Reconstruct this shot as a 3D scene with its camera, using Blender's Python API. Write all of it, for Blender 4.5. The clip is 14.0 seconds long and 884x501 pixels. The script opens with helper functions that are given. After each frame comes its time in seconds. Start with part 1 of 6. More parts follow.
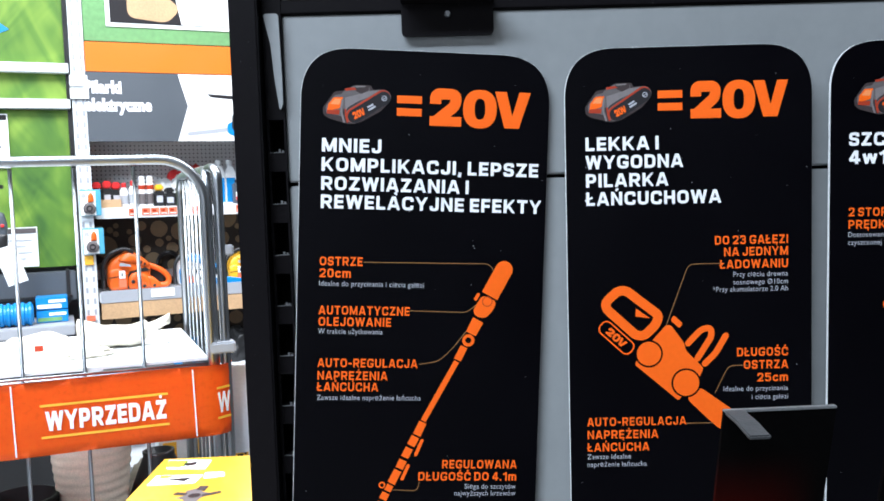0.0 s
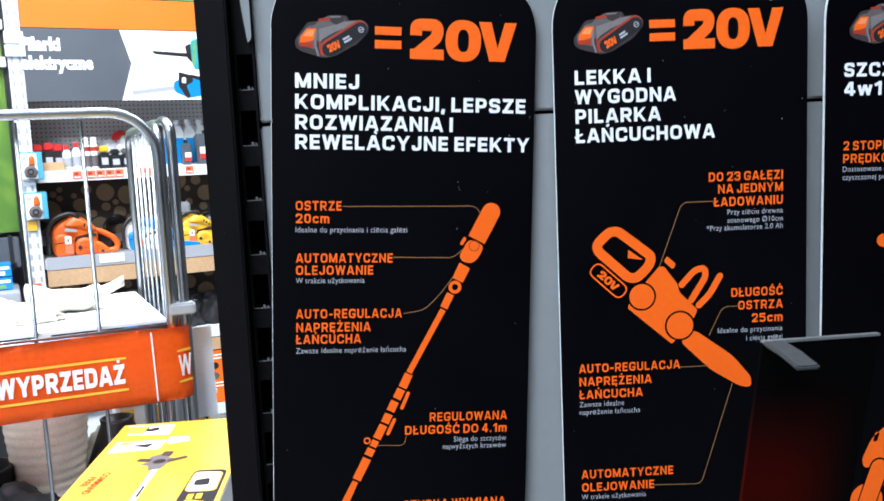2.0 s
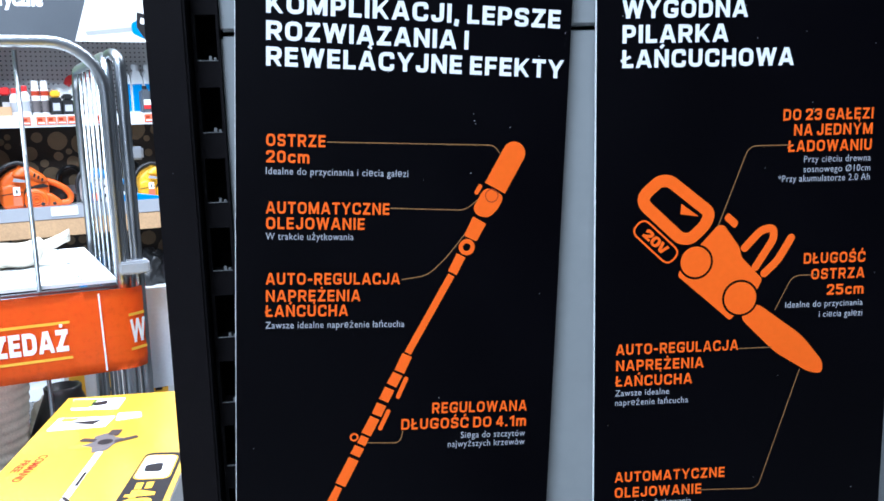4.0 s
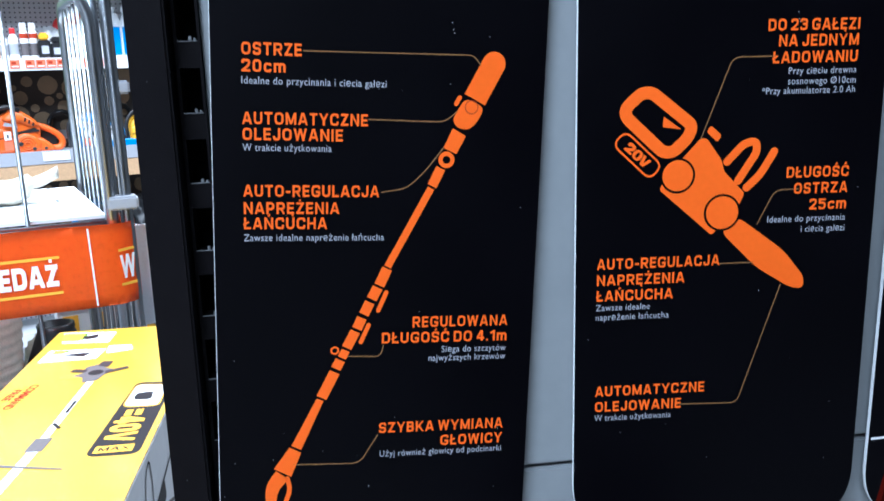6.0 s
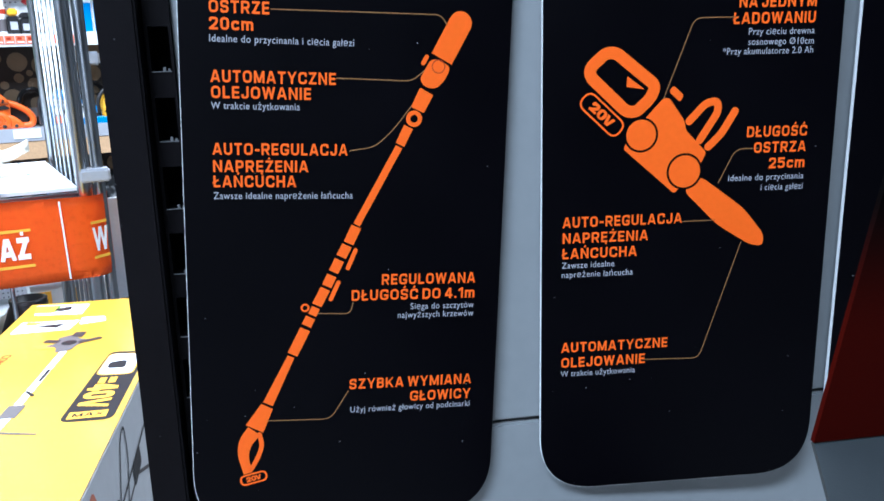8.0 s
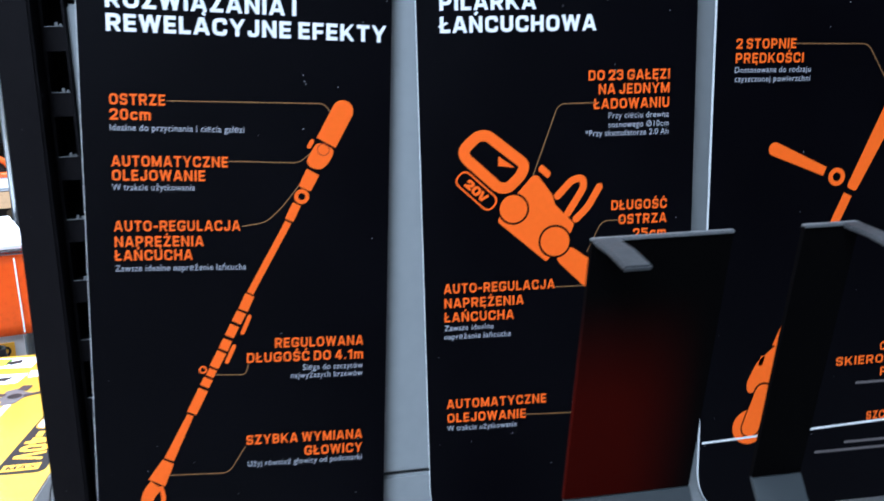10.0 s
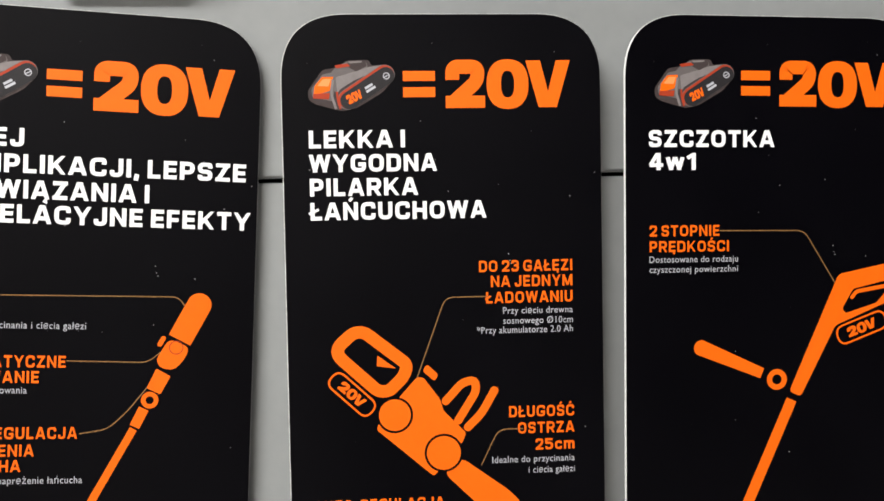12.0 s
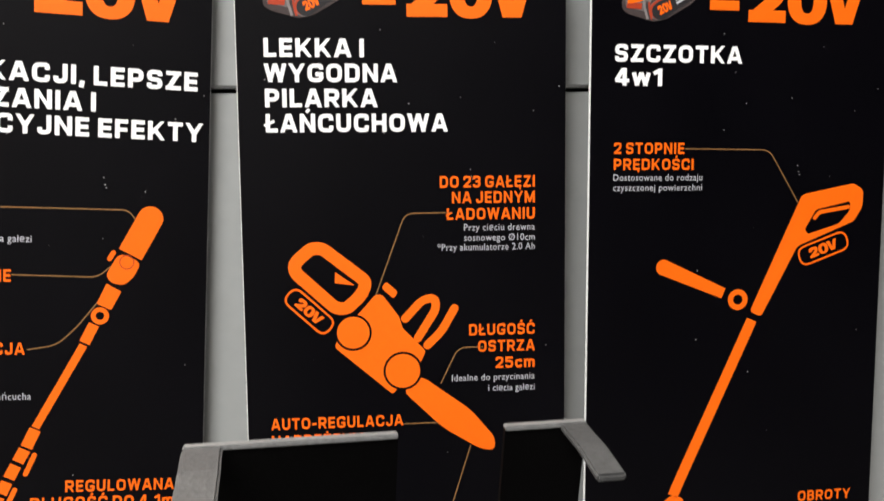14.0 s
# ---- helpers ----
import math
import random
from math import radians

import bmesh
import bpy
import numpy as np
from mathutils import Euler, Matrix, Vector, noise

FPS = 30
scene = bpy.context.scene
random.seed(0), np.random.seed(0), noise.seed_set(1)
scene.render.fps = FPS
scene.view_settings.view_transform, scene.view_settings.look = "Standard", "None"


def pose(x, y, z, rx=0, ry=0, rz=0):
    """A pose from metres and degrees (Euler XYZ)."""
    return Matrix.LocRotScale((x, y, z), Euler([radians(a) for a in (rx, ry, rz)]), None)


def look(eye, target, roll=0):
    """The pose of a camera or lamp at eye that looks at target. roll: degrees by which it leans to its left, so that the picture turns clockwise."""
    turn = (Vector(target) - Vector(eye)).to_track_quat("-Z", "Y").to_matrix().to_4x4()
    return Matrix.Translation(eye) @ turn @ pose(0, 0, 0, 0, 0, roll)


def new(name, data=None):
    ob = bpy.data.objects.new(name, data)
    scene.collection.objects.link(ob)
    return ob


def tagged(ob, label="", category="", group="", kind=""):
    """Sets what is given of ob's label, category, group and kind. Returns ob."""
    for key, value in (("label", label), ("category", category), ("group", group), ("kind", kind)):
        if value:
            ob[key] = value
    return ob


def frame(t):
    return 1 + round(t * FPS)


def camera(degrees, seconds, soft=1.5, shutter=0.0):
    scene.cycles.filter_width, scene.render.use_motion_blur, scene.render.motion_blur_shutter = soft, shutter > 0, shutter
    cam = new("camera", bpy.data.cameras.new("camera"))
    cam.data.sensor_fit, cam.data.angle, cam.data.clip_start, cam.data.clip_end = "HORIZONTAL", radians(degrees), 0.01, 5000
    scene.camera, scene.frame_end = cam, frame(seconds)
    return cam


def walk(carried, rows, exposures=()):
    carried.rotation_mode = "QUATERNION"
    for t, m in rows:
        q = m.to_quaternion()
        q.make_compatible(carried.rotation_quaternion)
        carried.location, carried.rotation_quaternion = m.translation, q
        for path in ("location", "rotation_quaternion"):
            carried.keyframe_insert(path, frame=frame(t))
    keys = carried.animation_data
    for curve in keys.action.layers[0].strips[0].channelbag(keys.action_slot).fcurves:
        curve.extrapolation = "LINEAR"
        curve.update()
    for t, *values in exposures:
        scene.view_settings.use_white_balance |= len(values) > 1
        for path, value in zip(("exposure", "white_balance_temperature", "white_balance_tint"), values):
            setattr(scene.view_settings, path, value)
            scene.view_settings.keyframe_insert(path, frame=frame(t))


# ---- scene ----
cam = camera(54.9, 14.0, soft=1.6, shutter=0.4)
PATH = [
    (0, (0.0823, 0.0699, 1.4927), (0.1508, 2.0648, 1.3664), -1.94),
    (0.5, (0.0798, 0.0694, 1.4912), (0.1759, 2.0610, 1.3343), -1.61),
    (1, (0.0794, 0.0651, 1.4903), (0.1886, 2.0549, 1.3201), -1.76),
    (1.5, (0.0806, 0.0744, 1.4863), (0.1943, 2.0627, 1.3020), -2.15),
    (2, (0.0550, 0.1109, 1.4741), (0.2353, 2.0908, 1.2562), -2.82),
    (2.5, (0.0359, 0.1516, 1.4652), (0.2952, 2.1179, 1.2082), -2.17),
    (2.7, (0.0252, 0.1818, 1.4672), (0.3181, 2.1374, 1.1678), -2.01),
    (4.8, (0.0497, 0.2630, 1.4406), (0.2743, 2.2230, 1.1119), -1.80),
    (5, (0.0504, 0.2614, 1.4386), (0.2766, 2.2179, 1.0905), -1.96),
    (5.5, (0.0511, 0.2568, 1.4342), (0.2844, 2.2069, 1.0560), -1.65),
    (6, (0.0513, 0.2553, 1.4262), (0.3017, 2.1937, 1.0020), -1.83),
    (6.5, (0.0501, 0.2490, 1.4197), (0.3058, 2.1767, 0.9523), -1.80),
    (7, (0.0504, 0.2416, 1.4138), (0.3183, 2.1617, 0.9223), -1.37),
    (7.2, (0.0518, 0.2447, 1.4118), (0.3264, 2.1616, 0.9117), -1.33),
    (9.3, (0.0686, 0.1861, 1.4148), (0.4069, 2.1172, 1.0192), -2.22),
    (9.5, (0.0813, 0.1740, 1.4289), (0.4249, 2.1014, 1.0202), -2.11),
    (10, (0.1258, 0.1802, 1.4407), (0.4507, 2.1176, 1.0651), -1.94),
    (10.5, (0.1909, 0.2161, 1.4571), (0.4607, 2.1733, 1.1458), -0.51),
    (11, (0.2264, 0.2270, 1.4785), (0.4833, 2.1955, 1.2352), -0.65),
    (11.5, (0.2441, 0.2300, 1.4759), (0.4906, 2.2116, 1.3635), -1.16),
    (12, (0.2556, 0.2403, 1.4775), (0.4928, 2.2249, 1.4086), -1.50),
    (12.5, (0.2545, 0.2515, 1.4815), (0.5201, 2.2317, 1.3921), -1.40),
    (13, (0.2556, 0.2534, 1.4773), (0.5485, 2.2289, 1.3687), -1.40),
    (13.5, (0.2679, 0.2517, 1.4671), (0.5474, 2.2271, 1.3267), -1.23),
    (14, (0.2640, 0.2504, 1.4550), (0.5642, 2.2184, 1.2631), -1.00),
]
EXPOSURES = [(0, 0.0, 5620, 9), (2.7, 0.0, 5480, 9), (5, 0.05, 5000, 8), (9.5, 0.05, 5020, 8), (10.5, 0.12, 5180, 10), (11, 0.3, 6900, 13), (11.5, 0.4, 7100, 13), (14, 0.36, 7100, 13)]
walk(cam, [(t, look(eye, target, roll)) for t, eye, target, roll in PATH], EXPOSURES)

# ---- light ----
world = bpy.data.worlds.new("store_air")
scene.world = world
world.use_nodes = True
world.node_tree.nodes["Background"].inputs["Color"].default_value = (0.9, 0.95, 1.0, 1)
world.node_tree.nodes["Background"].inputs["Strength"].default_value = 0.01


def strip_lamp(name, x, y, z, sx, sy, power, colour=(1.0, 0.96, 0.9)):
    data = bpy.data.lights.new(name, "AREA")
    data.shape, data.size, data.size_y, data.energy, data.color = "RECTANGLE", sx, sy, power, colour
    ob = new(name, data)
    ob.matrix_world = pose(x, y, z)
    return ob


strip_lamp("aisle_light", -1.9, 1.15, 3.9, 4.0, 0.5, 290)
strip_lamp("aisle_light", 0.6, 2.2, 3.9, 3.0, 0.5, 150)
strip_lamp("front_light", -1.3, -0.95, 3.5, 2.2, 0.5, 205, (0.93, 0.98, 1.0))
# added unseen fill: brightens the rear wall that the left posters reflect
strip_lamp("rear_wall_fill", -2.4, -7.0, 3.6, 3.6, 0.5, 190, (1.0, 0.97, 0.95))


# ---- materials ----
def mat(name, colour, rough=0.5, metal=0.0, vary=0.12, scale=40.0, bump=0.0, bump_scale=300.0, dust=0.0, coat=0.0, spec=0.5):
    """A surface with variation at two scales, fine relief and, where asked, pale dust specks."""
    m = bpy.data.materials.new(name)
    m.use_nodes = True
    nt = m.node_tree
    n, l = nt.nodes, nt.links
    b = n["Principled BSDF"]
    b.inputs["Roughness"].default_value, b.inputs["Metallic"].default_value = rough, metal
    b.inputs["Coat Weight"].default_value, b.inputs["Coat Roughness"].default_value = coat, 0.22
    b.inputs["Specular IOR Level"].default_value = spec
    tc = n.new("ShaderNodeTexCoord")
    big, fine = n.new("ShaderNodeTexNoise"), n.new("ShaderNodeTexNoise")
    big.inputs["Scale"].default_value, fine.inputs["Scale"].default_value = scale * 0.2, scale * 6
    big.inputs["Detail"].default_value = 4
    for x in (big, fine):
        l.new(tc.outputs["Object"], x.inputs["Vector"])
    add = n.new("ShaderNodeMath")
    add.operation = "ADD"
    l.new(big.outputs["Fac"], add.inputs[0]), l.new(fine.outputs["Fac"], add.inputs[1])
    ramp = n.new("ShaderNodeMapRange")
    ramp.inputs["From Min"].default_value, ramp.inputs["From Max"].default_value = 0.6, 1.4
    ramp.inputs["To Min"].default_value, ramp.inputs["To Max"].default_value = 1 - vary, 1 + vary
    l.new(add.outputs[0], ramp.inputs["Value"])
    mul = n.new("ShaderNodeMix")
    mul.data_type, mul.blend_type = "RGBA", "MULTIPLY"
    mul.inputs["Factor"].default_value = 1.0
    mul.inputs[6].default_value = (*colour, 1)
    l.new(ramp.outputs["Result"], mul.inputs[7])
    out = mul.outputs[2]
    if dust:
        vo = n.new("ShaderNodeTexVoronoi")
        vo.inputs["Scale"].default_value = 120.0
        l.new(tc.outputs["Object"], vo.inputs["Vector"])
        near = n.new("ShaderNodeMath")
        near.operation, near.inputs[1].default_value = "LESS_THAN", 0.045
        l.new(vo.outputs["Distance"], near.inputs[0])
        sep = n.new("ShaderNodeSeparateColor")
        l.new(vo.outputs["Color"], sep.inputs["Color"])
        few = n.new("ShaderNodeMath")
        few.operation, few.inputs[1].default_value = "LESS_THAN", 0.3
        l.new(sep.outputs[0], few.inputs[0])
        both = n.new("ShaderNodeMath")
        both.operation = "MULTIPLY"
        l.new(near.outputs[0], both.inputs[0]), l.new(few.outputs[0], both.inputs[1])
        fade = n.new("ShaderNodeMath")
        fade.operation, fade.inputs[1].default_value = "MULTIPLY", dust
        l.new(both.outputs[0], fade.inputs[0])
        mix = n.new("ShaderNodeMix")
        mix.data_type = "RGBA"
        mix.inputs[7].default_value = (0.5, 0.5, 0.5, 1)
        l.new(fade.outputs[0], mix.inputs["Factor"]), l.new(out, mix.inputs[6])
        out = mix.outputs[2]
    l.new(out, b.inputs["Base Color"])
    rr = n.new("ShaderNodeMapRange")
    rr.inputs["From Min"].default_value, rr.inputs["From Max"].default_value = 0.3, 0.7
    rr.inputs["To Min"].default_value, rr.inputs["To Max"].default_value = max(0.02, rough - 0.06), min(1, rough + 0.06)
    l.new(big.outputs["Fac"], rr.inputs["Value"]), l.new(rr.outputs["Result"], b.inputs["Roughness"])
    if bump:
        tex = n.new("ShaderNodeTexNoise")
        tex.inputs["Scale"].default_value = bump_scale
        l.new(tc.outputs["Object"], tex.inputs["Vector"])
        bp = n.new("ShaderNodeBump")
        bp.inputs["Strength"].default_value, bp.inputs["Distance"].default_value = bump, 0.001
        l.new(tex.outputs["Fac"], bp.inputs["Height"]), l.new(bp.outputs["Normal"], b.inputs["Normal"])
    return m


PRINT_BLACK = mat("printed_black", (0.0004, 0.00025, 0.0012), 0.42, vary=0.25, dust=0.75, bump=0.05, bump_scale=900, spec=0.085)
INK_ORANGE = mat("orange_ink", (0.88, 0.128, 0.004), 0.5, vary=0.04, spec=0.2)
INK_WHITE = mat("white_ink", (0.85, 0.85, 0.87), 0.5, vary=0.04, spec=0.2)
INK_SMALL = mat("pale_grey_ink", (0.44, 0.445, 0.49), 0.5, vary=0.04, spec=0.2)
INK_LINE = mat("ochre_line_ink", (0.24, 0.12, 0.045), 0.5, vary=0.04, spec=0.2)
INK_BODY = mat("brown_grey_ink", (0.055, 0.042, 0.042), 0.5, vary=0.2, spec=0.1)
INK_PALE = mat("pale_grey_metal_ink", (0.19, 0.17, 0.17), 0.5, vary=0.15, spec=0.2)
INK_GREY = mat("grey_ink", (0.12, 0.105, 0.105), 0.5, vary=0.1, spec=0.2)
INK_DARK = mat("charcoal_ink", (0.02, 0.018, 0.02), 0.5, vary=0.1, spec=0.2)
INK_RED = mat("dark_red_ink", (0.35, 0.04, 0.015), 0.5, vary=0.1, spec=0.2)
BOARD_EDGE = mat("white_board_edge", (0.8, 0.8, 0.8), 0.7, vary=0.08)
# ceiling light on the tilted foot plates is put into this grey
FOOT_GREY = mat("foot_top_lit_grey", (0.021, 0.025, 0.027), 0.5, vary=0.08, scale=20, bump=0.1, bump_scale=1200)
PANEL_GREY = mat("grey_powder_coat", (0.232, 0.242, 0.245), 0.45, vary=0.05, scale=14, bump=0.12, bump_scale=1500)
BLACK_STEEL = mat("black_powder_coat", (0.0046, 0.0038, 0.0046), 0.45, vary=0.2, scale=30, bump=0.15, bump_scale=1200, dust=0.25, spec=0.07)
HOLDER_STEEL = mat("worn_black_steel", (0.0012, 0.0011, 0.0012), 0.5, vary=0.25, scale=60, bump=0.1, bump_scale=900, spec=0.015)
BRIGHT_EDGE = mat("bright_steel_edge", (0.20, 0.205, 0.21), 0.4, 0.6, vary=0.3, scale=120)
VOID = mat("dark_recess", (0.0012, 0.0012, 0.0012), 0.9, spec=0.0)
CHROME = mat("zinc_plated_tube", (0.33, 0.345, 0.365), 0.34, 1.0, vary=0.08, scale=50)
WHITE_STEEL = mat("white_shelf_steel", (0.72, 0.74, 0.76), 0.45, vary=0.05)
GREY_STEEL = mat("grey_shelf_steel", (0.36, 0.37, 0.40), 0.45, vary=0.05)
SIGN_GREY = mat("slate_sign_print", (0.075, 0.085, 0.10), 0.5, vary=0.06)
SIGN_ORANGE = mat("orange_sign_strip", (0.75, 0.16, 0.0), 0.5, vary=0.04)
BANNER = mat("orange_red_plastic_tape", (1.0, 0.155, 0.010), 0.34, vary=0.14, scale=20, bump=0.55, bump_scale=26, spec=0.3)
YELLOW_INK = mat("yellow_ink", (0.85, 0.45, 0.03), 0.5, vary=0.04)
CARTON_YELLOW = mat("glossy_yellow_carton", (0.64, 0.385, 0.03), 0.34, vary=0.05, scale=12, coat=1.0)
CARTON_WHITE = mat("white_carton", (0.75, 0.76, 0.78), 0.5, vary=0.05, scale=12)
PHOTO_WHITE = mat("white_print", (0.86, 0.86, 0.84), 0.45, vary=0.04)
WOOD = mat("light_shelf_wood", (0.5, 0.32, 0.17), 0.6, vary=0.18, scale=25, bump=0.2, bump_scale=120)
LOG_END = mat("log_end_print", (0.21, 0.145, 0.08), 0.7, vary=0.3, scale=60)
LOG_DARK = mat("dark_bark_print", (0.03, 0.022, 0.016), 0.8, vary=0.4, scale=60)
GREEN_PALE = mat("pale_green_print", (0.14, 0.30, 0.11), 0.6, vary=0.2, scale=10)
SAW_ORANGE = mat("orange_plastic", (0.70, 0.12, 0.008), 0.35, vary=0.1, scale=60)
SAW_BLUE = mat("blue_plastic", (0.02, 0.22, 0.55), 0.35, vary=0.1, scale=60)
SAW_YELLOW = mat("yellow_plastic", (0.85, 0.45, 0.02), 0.35, vary=0.1, scale=60)
TAG_RED = mat("salmon_price_tag", (0.80, 0.17, 0.08), 0.5, vary=0.12, scale=80)
SLEEVE = mat("milky_plastic_sleeve", (0.88, 0.89, 0.93), 0.4, vary=0.06)
BLACK_PLASTIC = mat("black_plastic", (0.015, 0.015, 0.016), 0.4, vary=0.2)
RED_CAP = mat("red_plastic", (0.62, 0.03, 0.03), 0.35, vary=0.1)
WHITE_PLASTIC = mat("white_plastic", (0.8, 0.8, 0.8), 0.35, vary=0.05)
CLOTH = mat("cream_cloth", (0.60, 0.56, 0.47), 0.9, vary=0.12, scale=30, bump=0.5, bump_scale=200)
SHEET = mat("white_shelf_sheet", (0.82, 0.83, 0.83), 0.6, vary=0.05, scale=10)
BASKET = mat("cream_woven_rope", (0.82, 0.74, 0.60), 0.85, vary=0.2, scale=60, bump=0.6, bump_scale=160)
CONCRETE = mat("polished_concrete", (0.25, 0.25, 0.245), 0.45, vary=0.15, scale=6, bump=0.1, bump_scale=60)
CEILING = mat("pale_ceiling", (0.6, 0.6, 0.6), 0.9, vary=0.05, scale=4)
PLASTER = mat("pale_store_wall", (0.55, 0.56, 0.57), 0.8, vary=0.08, scale=5)


def pegboard():
    m = mat("grey_pegboard", (0.80, 0.79, 0.80), 0.6, vary=0.05)
    nt = m.node_tree
    n, l = nt.nodes, nt.links
    tc, mp = n.new("ShaderNodeTexCoord"), n.new("ShaderNodeVectorMath")
    mp.operation = "SCALE"
    mp.inputs["Scale"].default_value = 62.0
    fr = n.new("ShaderNodeVectorMath")
    fr.operation = "FRACTION"
    sb = n.new("ShaderNodeVectorMath")
    sb.operation, sb.inputs[1].default_value = "SUBTRACT", (0.5, 0.5, 0.5)
    ml = n.new("ShaderNodeVectorMath")
    ml.operation, ml.inputs[1].default_value = "MULTIPLY", (1, 0, 1)
    ln = n.new("ShaderNodeVectorMath")
    ln.operation = "LENGTH"
    lt = n.new("ShaderNodeMath")
    lt.operation, lt.inputs[1].default_value = "LESS_THAN", 0.17
    l.new(tc.outputs["Object"], mp.inputs[0]), l.new(mp.outputs[0], fr.inputs[0]), l.new(fr.outputs[0], sb.inputs[0])
    l.new(sb.outputs[0], ml.inputs[0]), l.new(ml.outputs[0], ln.inputs[0]), l.new(ln.outputs["Value"], lt.inputs[0])
    b = n["Principled BSDF"]
    old = b.inputs["Base Color"].links[0].from_socket
    mix = n.new("ShaderNodeMix")
    mix.data_type = "RGBA"
    mix.inputs[7].default_value = (0.12, 0.12, 0.12, 1)
    l.new(lt.outputs[0], mix.inputs["Factor"]), l.new(old, mix.inputs[6]), l.new(mix.outputs[2], b.inputs["Base Color"])
    return m


PEGBOARD = pegboard()


def grass_print():
    """Blurred blades of grass: broad slanting streaks of several greens."""
    m = mat("green_grass_print", (0.1, 0.2, 0.02), 0.6, vary=0.1)
    n, l = m.node_tree.nodes, m.node_tree.links
    tc, total = n.new("ShaderNodeTexCoord"), None
    for tilt, sx, sz, weight in ((24, 9, 1.6, 0.55), (-38, 6, 2.4, 0.45)):
        mp, tex, mul = n.new("ShaderNodeMapping"), n.new("ShaderNodeTexNoise"), n.new("ShaderNodeMath")
        mp.inputs["Rotation"].default_value = (0, math.radians(tilt), 0)
        turn = n.new("ShaderNodeMapping")
        turn.inputs["Scale"].default_value = (sx, 1, sz)
        tex.inputs["Scale"].default_value, tex.inputs["Detail"].default_value, tex.inputs["Distortion"].default_value = 1.0, 2.0, 1.6
        mul.operation, mul.inputs[1].default_value = "MULTIPLY", weight
        l.new(tc.outputs["Object"], mp.inputs["Vector"]), l.new(mp.outputs[0], turn.inputs["Vector"]), l.new(turn.outputs[0], tex.inputs["Vector"])
        l.new(tex.outputs["Fac"], mul.inputs[0])
        if total is None:
            total = mul.outputs[0]
        else:
            add = n.new("ShaderNodeMath")
            l.new(total, add.inputs[0]), l.new(mul.outputs[0], add.inputs[1])
            total = add.outputs[0]
    ramp = n.new("ShaderNodeValToRGB")
    ramp.color_ramp.elements[0].position, ramp.color_ramp.elements[0].color = 0.34, (0.035, 0.105, 0.010, 1)
    ramp.color_ramp.elements[1].position, ramp.color_ramp.elements[1].color = 0.68, (0.21, 0.33, 0.035, 1)
    mid = ramp.color_ramp.elements.new(0.5)
    mid.color = (0.085, 0.185, 0.014, 1)
    l.new(total, ramp.inputs["Fac"]), l.new(ramp.outputs["Color"], n["Principled BSDF"].inputs["Base Color"])
    return m


GRASS = grass_print()


# ---- builders ----
def thing(name, m, label, category, group=""):
    ob = new(name)
    ob.matrix_world = m
    ob.empty_display_size = 0.05
    return tagged(ob, label, category, group)


def part(name, bm, material, parent=None, label="", smooth=False, kind=""):
    me = bpy.data.meshes.new(name)
    if smooth:
        for f in bm.faces:
            f.smooth = True
    bm.to_mesh(me)
    bm.free()
    me.materials.append(material)
    ob = new(name, me)
    if parent:
        ob.parent = parent
    return tagged(ob, label, kind=kind)


def box(x0, x1, y0, y1, z0, z1, bevel=0.0, bm=None):
    own = bmesh.new()
    bmesh.ops.create_cube(own, size=1)
    for v in own.verts:
        v.co = Vector((x0 + (v.co.x + 0.5) * (x1 - x0), y0 + (v.co.y + 0.5) * (y1 - y0), z0 + (v.co.z + 0.5) * (z1 - z0)))
    if bevel:
        bmesh.ops.bevel(own, geom=own.edges[:], offset=bevel, segments=2, affect="EDGES")
    if bm is None:
        return own
    return join(bm, own)


def join(bm, other, m=None):
    me = bpy.data.meshes.new("joined")
    if m is not None:
        other.transform(m)
    other.to_mesh(me)
    other.free()
    bm.from_mesh(me)
    bpy.data.meshes.remove(me)
    return bm


def tube(points, r, sides=10, bm=None):
    """A round bar along a polyline, with closed ends."""
    bm = bm or bmesh.new()
    pts = [Vector(p) for p in points]
    rings = []
    side = None
    for i, p in enumerate(pts):
        d = (pts[min(i + 1, len(pts) - 1)] - pts[max(i - 1, 0)]).normalized()
        if side is None:
            side = d.orthogonal().normalized()
        side = (side - d * side.dot(d)).normalized()
        up = d.cross(side)
        rings.append([bm.verts.new(p + (side * math.cos(2 * math.pi * k / sides) + up * math.sin(2 * math.pi * k / sides)) * r) for k in range(sides)])
    for a, b in zip(rings, rings[1:]):
        for k in range(sides):
            bm.faces.new((a[k], a[(k + 1) % sides], b[(k + 1) % sides], b[k]))
    bm.faces.new(rings[0][::-1])
    bm.faces.new(rings[-1])
    return bm


def lathe(profile, sides=20, bm=None, at=(0, 0, 0)):
    """A turned body from (radius, height) pairs."""
    bm = bm or bmesh.new()
    rings = [[bm.verts.new((at[0] + r * math.cos(2 * math.pi * k / sides), at[1] + r * math.sin(2 * math.pi * k / sides), at[2] + h)) for k in range(sides)] for r, h in profile]
    for a, b in zip(rings, rings[1:]):
        for k in range(sides):
            bm.faces.new((a[k], a[(k + 1) % sides], b[(k + 1) % sides], b[k]))
    bm.faces.new(rings[0][::-1])
    bm.faces.new(rings[-1])
    return bm


